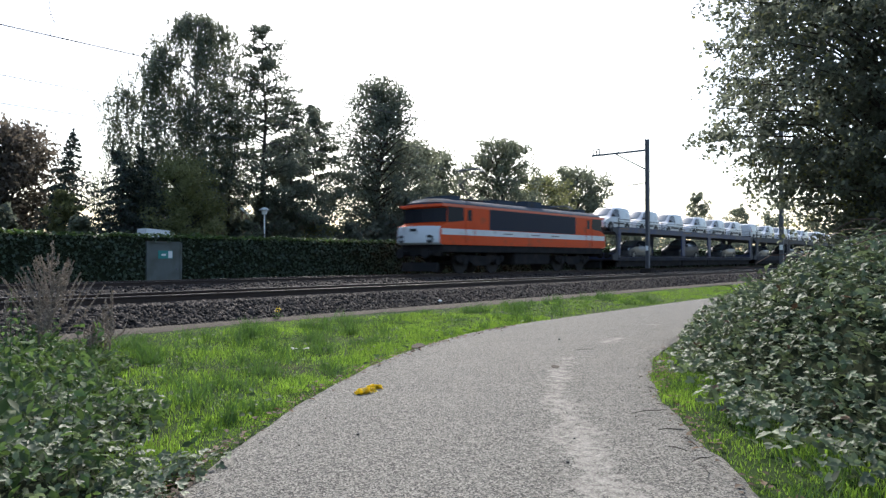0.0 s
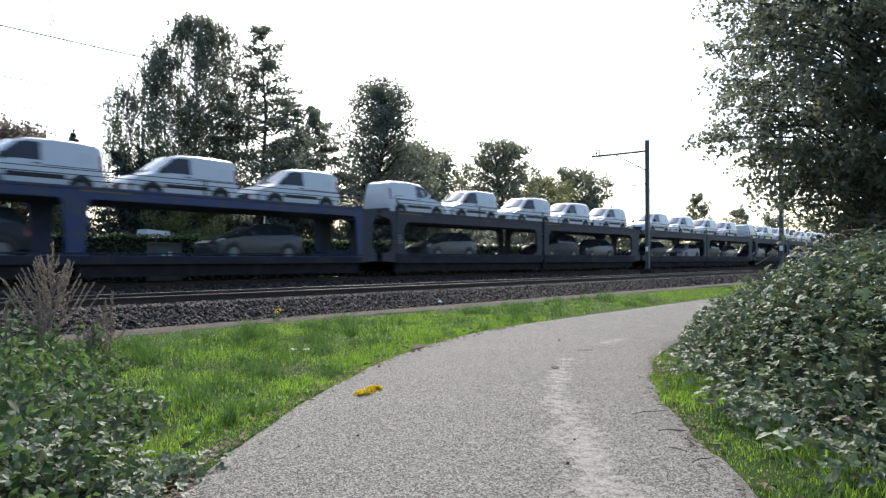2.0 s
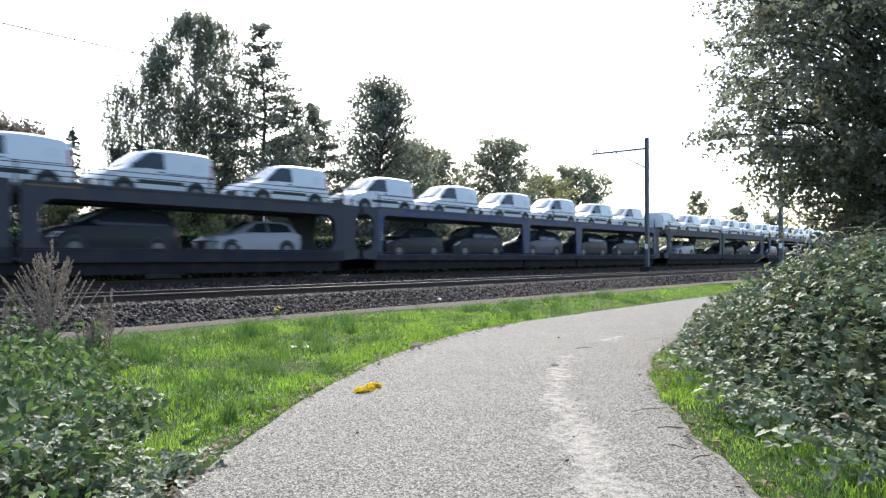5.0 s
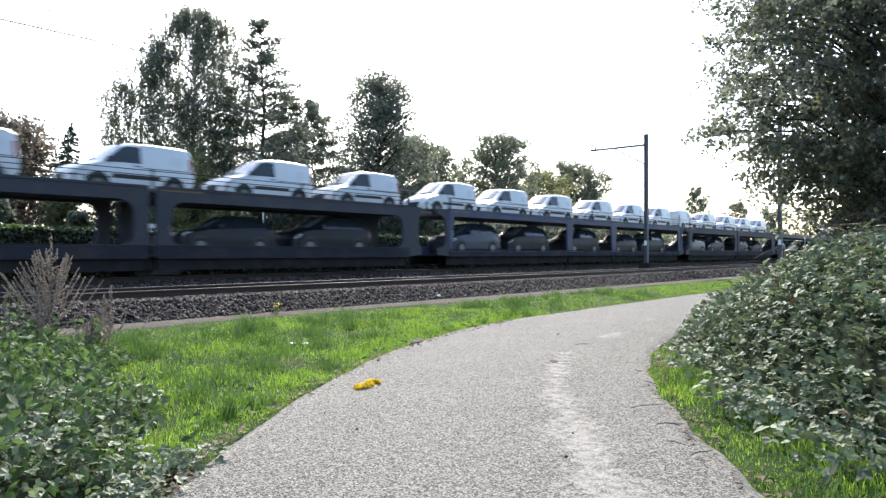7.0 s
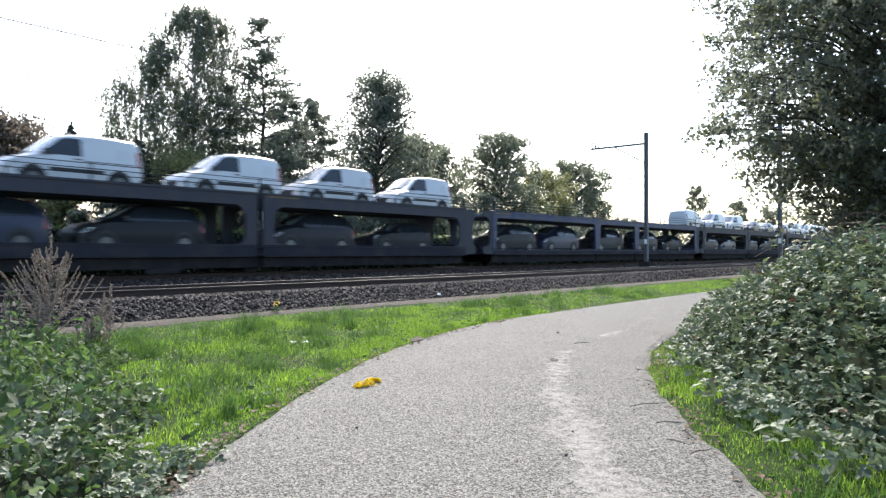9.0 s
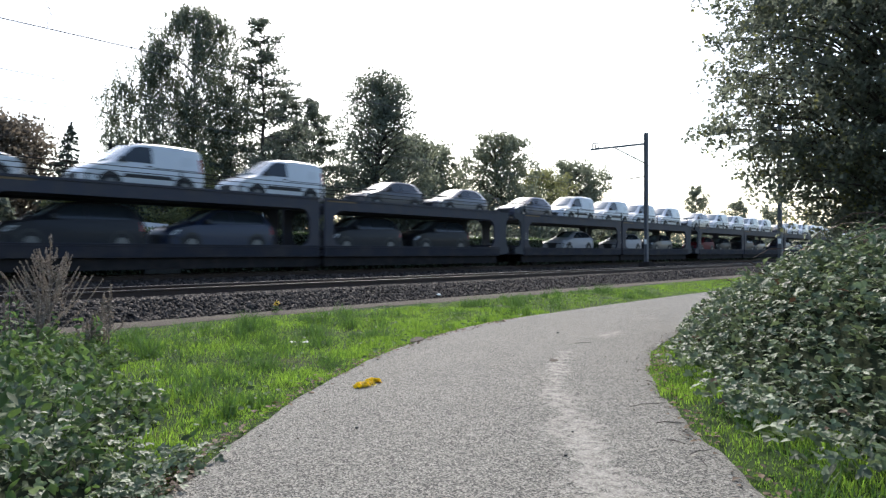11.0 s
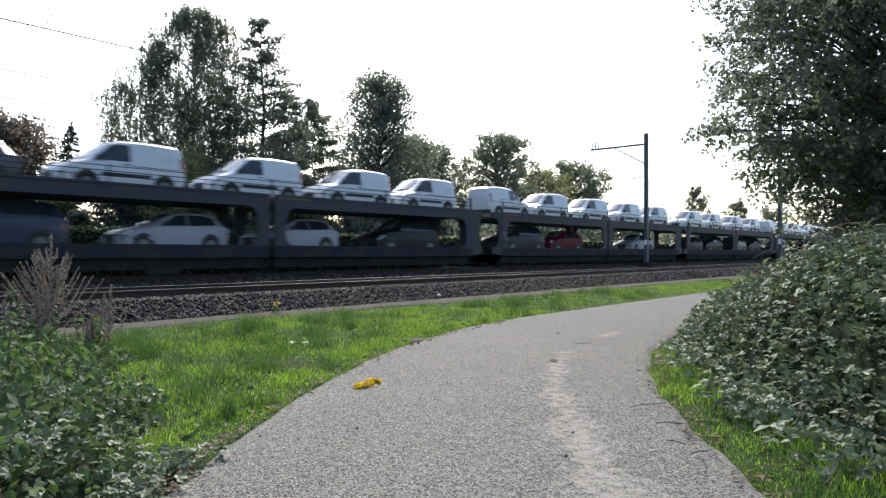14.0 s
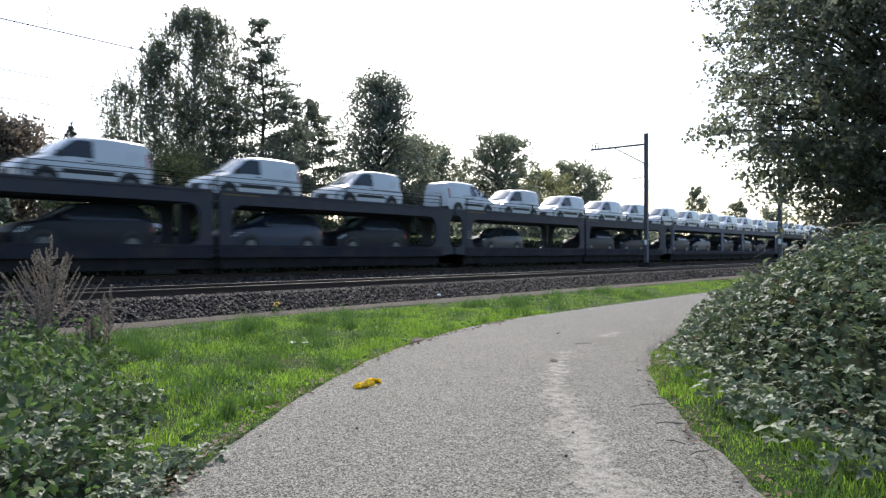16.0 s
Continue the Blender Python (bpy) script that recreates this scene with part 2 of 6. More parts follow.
def fast_mesh(name, verts, faces, mat, smooth=False):
    """A mesh object from arrays: verts (n, 3), faces (m, 3 or 4)."""
    me = bpy.data.meshes.new(name)
    verts, faces = np.asarray(verts, np.float32), np.asarray(faces, np.int32)
    k = faces.shape[1]
    me.vertices.add(len(verts))
    me.vertices.foreach_set("co", verts.ravel())
    me.loops.add(faces.size)
    me.loops.foreach_set("vertex_index", faces.ravel())
    me.polygons.add(len(faces))
    me.polygons.foreach_set("loop_start", np.arange(0, faces.size, k, dtype=np.int32))
    me.update(calc_edges=True)
    me.materials.append(mat)
    if smooth:
        me.shade_smooth()
    return new(name, me)


def box(bm, x0, x1, y0, y1, z0, z1, bevel=0.0):
    made = bmesh.ops.create_cube(bm, size=1.0)
    for v in made["verts"]:
        v.co = Vector(((x0 + x1) / 2 + v.co.x * (x1 - x0), (y0 + y1) / 2 + v.co.y * (y1 - y0), (z0 + z1) / 2 + v.co.z * (z1 - z0)))
    if bevel:
        edges = list({e for v in made["verts"] for e in v.link_edges})
        bmesh.ops.bevel(bm, geom=edges, offset=bevel, segments=2, affect="EDGES")
    return bm


def cylinder(bm, a, b, r0, r1=None, sides=10):
    a, b = Vector(a), Vector(b)
    m = Matrix.Translation((a + b) / 2) @ (b - a).to_track_quat("Z", "Y").to_matrix().to_4x4()
    bmesh.ops.create_cone(bm, cap_ends=True, segments=sides, radius1=r0, radius2=r0 if r1 is None else r1, depth=(b - a).length, matrix=m)
    return bm


def tube(bm, points, radii, sides=6):
    """A tapering tube along points."""
    rings, up = [], Vector((0, 0, 1))
    points = [Vector(p) for p in points]
    for i, p in enumerate(points):
        d = (points[min(i + 1, len(points) - 1)] - points[max(i - 1, 0)]).normalized()
        side = d.cross(up if abs(d.z) < 0.95 else Vector((1, 0, 0))).normalized()
        top = side.cross(d)
        rings.append([bm.verts.new(p + (side * math.cos(a) + top * math.sin(a)) * radii[i]) for a in (2 * math.pi * k / sides for k in range(sides))])
    for r, s in zip(rings, rings[1:]):
        for k in range(sides):
            bm.faces.new((r[k], r[(k + 1) % sides], s[(k + 1) % sides], s[k]))
    bm.faces.new(list(reversed(rings[0])))
    bm.faces.new(rings[-1])
    return bm


def loft(bm, rings, caps=True):
    """Closed cross-sections joined one to the next."""
    vs = [[bm.verts.new(p) for p in ring] for ring in rings]
    n = len(vs[0])
    for r, s in zip(vs, vs[1:]):
        for k in range(n):
            bm.faces.new((r[k], s[k], s[(k + 1) % n], r[(k + 1) % n]))
    if caps:
        bm.faces.new(vs[0])
        bm.faces.new(list(reversed(vs[-1])))
    bmesh.ops.recalc_face_normals(bm, faces=bm.faces)
    return bm


def prism(bm, outline, y0, y1):
    """An outline in (x, z), extruded from y0 to y1."""
    return loft(bm, [[(x, y, z) for x, z in outline] for y in (y0, y1)])


def rounded(x0, x1, z0, z1, r, steps=4):
    """A rectangle in (x, z) with rounded corners."""
    pts = []
    for cx, cz, a0 in ((x1 - r, z1 - r, 0), (x0 + r, z1 - r, 90), (x0 + r, z0 + r, 180), (x1 - r, z0 + r, 270)):
        for k in range(steps + 1):
            a = radians(a0 + 90 * k / steps)
            pts.append((cx + r * math.cos(a), cz + r * math.sin(a)))
    return pts


def frame_plate(bm, outer, inner, y0, y1):
    """A plate between two outlines with the same number of points, from y0 to y1."""
    n = len(outer)
    v = {}
    for key, pts in (("o", outer), ("i", inner)):
        for j, y in enumerate((y0, y1)):
            v[key, j] = [bm.verts.new((x, y, z)) for x, z in pts]
    for k in range(n):
        m = (k + 1) % n
        bm.faces.new((v["o", 0][k], v["o", 0][m], v["i", 0][m], v["i", 0][k]))
        bm.faces.new((v["o", 1][m], v["o", 1][k], v["i", 1][k], v["i", 1][m]))
        bm.faces.new((v["o", 0][m], v["o", 0][k], v["o", 1][k], v["o", 1][m]))
        bm.faces.new((v["i", 0][k], v["i", 0][m], v["i", 1][m], v["i", 1][k]))
    return bm


def leaves(name, centres, size, mat, rng, flat=0.5, droop=0.0, long=1.5, fold=0.0):
    """Small pointed leaves at the centres; flat 1 lays them level, 0 turns them anyhow."""
    c = np.asarray(centres, np.float32)
    n = len(c)
    normal = rng.normal(size=(n, 3))
    normal /= np.linalg.norm(normal, axis=1, keepdims=True)
    normal = normal * (1 - flat) + np.array([0, 0, 1.0]) * flat
    normal /= np.linalg.norm(normal, axis=1, keepdims=True)
    axis = rng.normal(size=(n, 3))
    axis[:, 2] -= droop
    axis -= normal * (axis * normal).sum(1, keepdims=True)
    axis /= np.linalg.norm(axis, axis=1, keepdims=True) + 1e-9
    side = np.cross(normal, axis)
    s = (size * rng.uniform(0.6, 1.3, n))[:, None]
    tip, mid = axis * s * long * 0.5, side * s * 0.5
    if fold:
        lift = normal * s * fold
        v = np.stack([c - tip, c - tip * 0.1 + mid + lift, c + tip - lift * 0.5, c - tip * 0.1 - mid + lift, c + tip * 0.35 + mid * 0.75 + lift * 0.7, c + tip * 0.35 - mid * 0.75 + lift * 0.7], 1).reshape(-1, 3)
        i = np.arange(n)[:, None] * 6
        f = np.concatenate([i + np.array([[0, 1, 4, 2]]), i + np.array([[0, 2, 5, 3]])], 0)
    else:
        v = np.stack([c - tip, c + mid, c + tip, c - mid], 1).reshape(-1, 3)
        f = np.arange(n)[:, None] * 4 + np.array([[0, 1, 2, 3]])
    return fast_mesh(name, v, f, mat)


def empty(name, m, label, category, group="", kind=""):
    ob = new(name)
    ob.matrix_basis = m
    return tagged(ob, label, category, group, kind)


# ---- ground, footpath, tracks ----
def path_middle(x):
    """The footpath's middle line: it comes from beneath the camera and swings round to run along the rails."""
    return 7.15 * np.tanh(np.asarray(x, float) / 7.9) - 0.05


def path_normal(x):
    slope = 7.15 / 7.9 / np.cosh(np.asarray(x, float) / 7.9) ** 2
    k = np.sqrt(1 + slope ** 2)
    return -slope / k, 1 / k


PATH_X = np.linspace(-14, 140, 900)
PATH_Y = path_middle(PATH_X)
HALF = 1.72


def path_side(x, y):
    """Signed distance from the footpath's middle: positive towards the rails."""
    x, y = np.atleast_1d(np.asarray(x, float)), np.atleast_1d(np.asarray(y, float))
    out = np.empty(len(x))
    for i in range(0, len(x), 4000):
        a, b = x[i:i + 4000, None], y[i:i + 4000, None]
        d2 = (a - PATH_X) ** 2 + (b - PATH_Y) ** 2
        k = d2.argmin(1)
        nx, ny = path_normal(PATH_X[k])
        s = np.sign((x[i:i + 4000] - PATH_X[k]) * nx + (y[i:i + 4000] - PATH_Y[k]) * ny)
        out[i:i + 4000] = np.sqrt(d2.min(1)) * s
    return out


def ground_height(x, y):
    """The verge rises gently to the foot of the ballast."""
    y = np.asarray(y, float)
    return np.interp(y, [-50, 6.0, 8.8, 11.0, 12.7, 27.0, 29.0, 60], [-0.03, -0.03, 0.0, 0.04, 0.07, 0.1, 0.2, 0.25])


def grid_axis(stops):
    """Coordinates from stretches (start, end, step)."""
    out = []
    for a, b, s in stops:
        out.extend(np.arange(a, b - 1e-6, s))
    return np.array(out + [stops[-1][1]])


def sheet(name, xs, ys, height, mat):
    gx, gy = np.meshgrid(xs, ys, indexing="ij")
    gz = height(gx.ravel(), gy.ravel())
    i = np.arange(len(xs) - 1)[:, None] * len(ys) + np.arange(len(ys) - 1)[None]
    f = np.stack([i, i + len(ys), i + len(ys) + 1, i + 1], -1).reshape(-1, 4)
    return fast_mesh(name, np.stack([gx.ravel(), gy.ravel(), gz], 1), f, mat, True)


def bumpy(x, y):
    return ground_height(x, y) + 0.012 * np.sin(x * 2.3 + np.sin(y * 1.7) * 2) * np.sin(y * 2.9 + x * 0.4)


ground = sheet("ground", grid_axis([(-1500, -100, 200), (-100, -20, 10), (-20, 50, 0.8), (50, 150, 5), (150, 3000, 150)]),
               grid_axis([(-1500, -100, 200), (-100, -10, 10), (-10, 32, 0.6), (32, 100, 4), (100, 3000, 150)]), bumpy, soil)
tagged(ground, "grassy ground with bare soil along the railway", "ground", kind="structure")


def build_path():
    xs = np.concatenate([np.arange(-12, 1, 0.3), np.arange(1, 18, 0.07), np.arange(18, 30, 0.3), np.arange(30, 140, 1.0)])
    across = np.linspace(-1, 1, 43)
    nx, ny = path_normal(xs)
    mid = path_middle(xs)
    rng = np.random.default_rng(5)
    wob_l, wob_r = [np.convolve(rng.normal(0, 1, len(xs) + 8), np.ones(9) / 9, "valid") * 0.045 for _ in range(2)]
    wide_l = HALF - 0.05 + 0.28 * np.exp(-((xs - 10.5) / 3.5) ** 2) + wob_l
    wide_r = np.interp(xs, [2.0, 5.5, 9.4, 14.0], [1.90, 1.84, 1.68, 1.70]) + wob_r
    v, uv = [], []
    for a in across:
        off = np.where(a > 0, wide_l, wide_r) * a
        v.append(np.stack([xs + nx * off, mid + ny * off, np.full(len(xs), 0.022 * (1 - a * a) + 0.008 - 0.03 * (abs(a) > 0.99))], 1))
    v = np.stack(v, 1).reshape(-1, 3)
    k = len(across)
    i = np.arange(len(xs) - 1)[:, None] * k + np.arange(k - 1)[None]
    f = np.stack([i, i + k, i + k + 1, i + 1], -1).reshape(-1, 4)
    ob = fast_mesh("footpath", v, f, asphalt, True)
    # where rain has washed sand over the asphalt
    trail = np.array([(2.4, 0.85), (2.9, 1.25), (3.4, 1.65), (3.84, 1.99), (4.35, 2.4), (4.95, 2.87), (5.4, 3.2), (5.78, 3.52), (6.5, 3.95), (7.3, 4.4), (8.3, 4.86), (10.4, 5.36), (11.0, 5.44), (13.7, 6.05)])
    width = np.array([0.36, 0.36, 0.34, 0.33, 0.30, 0.27, 0.23, 0.24, 0.2, 0.18, 0.2, 0.22, 0.2, 0.2])
    steps = np.concatenate([np.linspace(0, 10, 41), np.linspace(11, 12, 5), [13]])
    line = np.stack([np.interp(steps, np.arange(14), trail[:, k]) for k in (0, 1)], 1)
    spread = np.interp(steps, np.arange(14), width) * 0.62 * (1 + 0.3 * np.sin(steps * 3.1))
    d2 = (((v[:, None, :2] - line[None]) / spread[None, :, None]) ** 2).sum(-1)
    wash = np.exp(-d2.min(1) * 0.7)
    edge = np.tile(np.abs(across) ** 8, len(xs)) * 0.55
    layer = ob.data.attributes.new("wash", "FLOAT", "POINT")
    layer.data.foreach_set("value", np.maximum(wash, edge).astype(np.float32))
    tagged(ob, "worn grey asphalt footpath curving along the railway", "path", kind="structure")


build_path()


def build_ballast():
    """The stone bed: a raised bank with a shoulder, as one long prism."""
    rim = [(12.6, 0.0), (12.75, 0.07), (13.62, RAIL - 0.2), (16.6, RAIL - 0.18), (19.0, RAIL - 0.3), (22.0, RAIL - 0.18), (25.4, RAIL - 0.18), (26.6, 0.3), (27.2, 0.1)]
    bm = bmesh.new()
    loft(bm, [[(x, y, z) for y, z in rim] + [(x, 27.2, -0.3), (x, 12.6, -0.3)] for x in (-480, -120, -20, 0, 20, 40, 80, 200, 700)])
    ob = part("ballast_bank", bm, stone_bed)
    tagged(ob, "raised bank of dark grey railway ballast", "ballast", kind="structure")
    rng = np.random.default_rng(3)
    rings = []
    for n, xa, xb, ya, yb, size in ((14500, 2, 30, 12.65, 14.25, 0.050), (5000, 30, 64, 12.65, 14.2, 0.065), (5000, 4, 40, 14.35, 15.75, 0.055), (5500, 5, 60, 15.85, 22.9, 0.075), (2000, -9, 2, 12.65, 14.2, 0.055)):
        x, y = rng.uniform(xa, xb, n), rng.uniform(ya, yb, n)
        z = np.interp(y, [r[0] for r in rim], [r[1] for r in rim])
        rings.append((x, y, z + 0.01, rng.uniform(0.6, 1.5, n) * size))
    x, y, z, s = [np.concatenate(q) for q in zip(*rings)]
    n = len(x)
    shape = np.array([(1, 0, 0), (-1, 0, 0), (0, 1, 0), (0, -1, 0), (0, 0, 0.8), (0, 0, -0.8)])
    spin = rng.normal(size=(n, 3, 3))
    spin, _ = np.linalg.qr(spin)
    v = (shape[None] * rng.uniform(0.55, 1.3, (n, 6, 1))) @ spin * s[:, None, None] + np.stack([x, y, z], 1)[:, None]
    f = np.array([(0, 2, 4), (2, 1, 4), (1, 3, 4), (3, 0, 4), (2, 0, 5), (1, 2, 5), (3, 1, 5), (0, 3, 5)])
    ob = fast_mesh("ballast_stones", v.reshape(-1, 3), (np.arange(n)[:, None, None] * 6 + f[None]).reshape(-1, 3), stone)
    tagged(ob, "loose dark grey broken ballast stones", "ballast", kind="stuff")


build_ballast()


def build_grit():
    """A trodden strip of pale grit between the ballast and the grass."""
    rng = np.random.default_rng(8)
    xs = np.concatenate([np.arange(-20, 60, 0.4), np.arange(60, 300, 8.0)])
    edge = 12.05 + np.convolve(rng.normal(0, 1, len(xs) + 6), np.ones(7) / 7, "valid") * 0.35
    v = np.stack([np.stack([xs, e, ground_height(xs, e) + h], 1) for e, h in ((edge, 0.0), (edge + 0.1, 0.02), ((edge + 12.8) / 2, 0.03), (np.full(len(xs), 12.85), 0.03))], 1).reshape(-1, 3)
    i = np.arange(len(xs) - 1)[:, None] * 4 + np.arange(3)[None]
    ob = fast_mesh("grit_strip", v, np.stack([i, i + 4, i + 5, i + 1], -1).reshape(-1, 4), grit, True)
    tagged(ob, "pale grit strip at the foot of the ballast", "grit strip", kind="structure")


build_grit()


def build_rail(y, label):
    foot = [(-0.075, 0), (0.075, 0), (0.075, 0.012), (0.012, 0.03), (0.012, 0.125), (0.036, 0.135), (0.036, 0.16), (0.03, 0.168), (-0.03, 0.168), (-0.036, 0.16), (-0.036, 0.135), (-0.012, 0.125), (-0.012, 0.03), (-0.075, 0.012)]
    root = empty("rail", pose(0, y, RAIL - 0.172), label, "rail", "rails of the two tracks", "structure")
    bm = bmesh.new()
    loft(bm, [[(x, a, b) for a, b in foot] for x in (-480, 700)])
    part("rail_body", bm, rust, root)
    part("rail_head", box(bmesh.new(), -480, 700, -0.027, 0.027, 0.168, 0.172), rail_top, root, "polished running surface")


for middle, words in ((NEAR, "rusty brown rail of the empty track"), (FAR, "rusty brown rail under the passing train")):
    for side in (-0.753, 0.753):
        build_rail(middle + side, words)


def build_sleepers():
    bm = bmesh.new()
    box(bm, -0.12, 0.12, -1.25, 1.25, -0.1, 0.0)
    me = mesh_of("sleeper", bm, concrete)
    for name, middle in (("near", NEAR), ("far", FAR)):
        root = empty("sleeper_row", pose(0, middle, RAIL - 0.172), "row of grey concrete sleepers sunk in the ballast", "sleepers", "sleepers", "structure")
        for k in range(75):
            ob = new("sleeper", me)
            ob.parent, ob.location = root, (2 + 0.6 * k, 0, -0.012)


build_sleepers()


# ---- along the line ----
def build_mast(x, y, label, height, arm, low):
    """A catenary mast with its bracket reaching over the track towards +y."""
    mast = empty("catenary_mast", pose(x, y, RAIL), label, "catenary mast", "masts along the line")
    part("footing", box(bmesh.new(), -0.35, 0.35, -0.35, 0.35, -0.5, 0.18, 0.03), stone_bed, mast, "dark weathered concrete footing")
    post = bmesh.new()
    for a, b, c, d in ((-0.11, 0.11, -0.11, -0.095), (-0.11, 0.11, 0.095, 0.11), (-0.007, 0.007, -0.095, 0.095)):
        box(post, a, b, c, d, 0.18, height)
    part("post", post, galvanised, mast)
    part("top_arm", box(bmesh.new(), -0.05, 0.05, 0.11, arm, height - 0.75, height - 0.63), galvanised, mast)
    part("stay", tube(bmesh.new(), [(0, 0.11, height - 1.9), (0, arm * 0.55, height - 0.75)], [0.045, 0.04]), galvanised, mast)
    part("steady_arm", tube(bmesh.new(), [(0, 0.1, low), (0, arm * (0.38 if height < 8.5 else 0.68), low - 0.12)], [0.035, 0.03]), galvanised, mast)
    bell = bmesh.new()
    for k in range(3):
        cylinder(bell, (0, arm - 0.35, height - 0.62 + 0.09 * k), (0, arm - 0.35, height - 0.55 + 0.09 * k), 0.07 if k % 2 else 0.045, sides=10)
    part("insulator", bell, insulator, mast)
    part("bracket", tube(bmesh.new(), [(0, arm - 0.55, height - 0.63), (0, arm - 0.55, height - 0.3), (0, arm - 0.15, height - 0.3), (0, arm - 0.15, height - 0.63)], [0.045] * 4), galvanised, mast)
    part("number_plate_bar", box(bmesh.new(), -0.13, -0.112, -0.09, 0.09, 1.3, 1.6), white_plastic, mast, "small pale plate")
    return mast


def build_wire(y, z, r, label, sag=0.0, step=60.0, off=0.0):
    pts = []
    for k in np.arange(-120, 420, 10.0):
        s = ((k - off) % step) / step
        pts.append((k, y, z - 4 * sag * s * (1 - s)))
    ob = part("overhead_wire", tube(bmesh.new(), pts, [r] * len(pts), 5), wire_metal)
    tagged(ob, label, "overhead wire", "overhead wires", "structure")


def build_line():
    for x, y, height, arm, low in ((41.3, 18.5, 8.35, 3.9, 5.6), (43.6, 11.25, 8.85, 3.9, 5.7), (96.0, 18.5, 8.35, 3.9, 5.6), (151.0, 18.5, 8.35, 3.9, 5.6), (100.0, 11.25, 8.85, 3.9, 5.7)):
        build_mast(x, y, "slender dark steel catenary mast with a bracket arm", height, arm, low)
    build_wire(FAR, RAIL + 5.5, 0.013, "thin contact wire above the train's track")
    build_wire(FAR, RAIL + 7.0, 0.013, "thin carrying wire above the train's track", 0.7, 55, 41.3)
    build_wire(NEAR, RAIL + 5.3, 0.013, "contact wire above the empty track")
    build_wire(NEAR, RAIL + 6.9, 0.006, "carrying wire above the empty track", 0.6, 56, 43.6)

    for k in range(6):
        x = 5.3 + 9.0 * k
        ob = part("dropper", tube(bmesh.new(), [(x, NEAR, RAIL + 5.3), (x, NEAR + 0.02, RAIL + 5.75), (x + 0.09, NEAR, RAIL + 5.68), (x + 0.07, NEAR, RAIL + 5.58), (x - 0.02, NEAR, RAIL + 5.85), (x - 0.04, NEAR, RAIL + 6.75)], [0.0065] * 6, 5), wire_metal)
        tagged(ob, "thin looped dropper between the overhead wires", "dropper", "overhead wires", "structure")


build_line()


def build_barrier():
    """A noise barrier grown over with ivy; a grey escape door stands in it."""
    y0, top = 28.0, 2.42
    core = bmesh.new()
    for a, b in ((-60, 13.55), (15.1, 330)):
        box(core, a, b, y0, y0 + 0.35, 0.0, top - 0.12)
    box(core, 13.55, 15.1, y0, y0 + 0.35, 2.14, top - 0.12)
    # The wall takes the dark colour that stands in for shade between leaves.
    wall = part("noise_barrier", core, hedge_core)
    tagged(wall, "noise barrier wall covered all over in dark ivy", "wall", kind="structure")
    rng = np.random.default_rng(11)
    pts = []
    for n, a, b in ((11000, -12, 13.5), (700, 13.5, 15.15), (15000, 15.15, 50), (7000, 50, 140)):
        x = rng.uniform(a, b, n)
        kind = rng.uniform(0, 1, n)
        lump = 0.10 * np.sin(x * 1.3) * np.sin(x * 0.37 + 1) + 0.05 * np.sin(x * 4.1)
        z = np.where(kind < 0.72, rng.uniform(0.1, top, n), top - 0.06 + lump * 0.5 + rng.normal(0, 0.05, n))
        y = np.where(kind < 0.72, y0 - 0.08 - 0.10 * rng.uniform(0, 1, n) ** 2 - 0.08 * np.abs(np.sin(x * 0.9 + z * 2)), y0 + rng.uniform(-0.2, 0.5, n))
        at_door = (x > 13.5) & (x < 15.15) & (z < 2.16 + 0.12 * np.sin(x * 9))
        pts.append(np.stack([x, y, z], 1)[~at_door])
    pts = np.concatenate(pts)
    ob = leaves("ivy", pts[pts[:, 2] < top - 0.16], 0.13, hedge_leaf, rng, flat=0.35, droop=1.0, long=1.1)
    ob["kind"] = "stuff"
    tagged(ob, "dense dark green ivy on the noise barrier", "ivy", kind="stuff")
    ob = leaves("ivy_crest", pts[pts[:, 2] >= top - 0.16], 0.12, ivy_young, rng, flat=0.6, droop=0.3, long=1.1)
    tagged(ob, "ivy leaves along the top of the barrier, coloured as sunlit", "ivy", kind="stuff")
    door = empty("escape_door", pose(14.32, y0 - 0.12, -0.08), "weathered grey metal escape door in the ivy-covered barrier", "door")
    part("frame", frame_plate(bmesh.new(), [(-0.78, 0), (0.78, 0), (0.78, 2.2), (-0.78, 2.2)], [(-0.7, 0.02), (0.7, 0.02), (0.7, 2.12), (-0.7, 2.12)], -0.04, 0.3), door_grey, door)
    part("leaf", box(bmesh.new(), -0.7, 0.7, 0.0, 0.06, 0.02, 2.12), door_grey, door, "dull grey door leaf")
    sign = part("sign", box(bmesh.new(), -0.28, 0.36, -0.02, -0.002, 1.48, 1.82), sign_teal, door, "teal and white escape sign")
    part("pale_field", box(bmesh.new(), 0.16, 0.34, -0.024, -0.02, 1.50, 1.80), white_plastic, sign)
    part("bar", box(bmesh.new(), -0.14, 0.06, -0.024, -0.02, 1.60, 1.68), white_plastic, sign)
    part("handle", box(bmesh.new(), 0.5, 0.6, -0.06, 0.0, 1.0, 1.06, 0.01), galvanised, door)


build_barrier()


# ---- the train ----
TRAIN = []  # thing, x at the clip's start, y, z


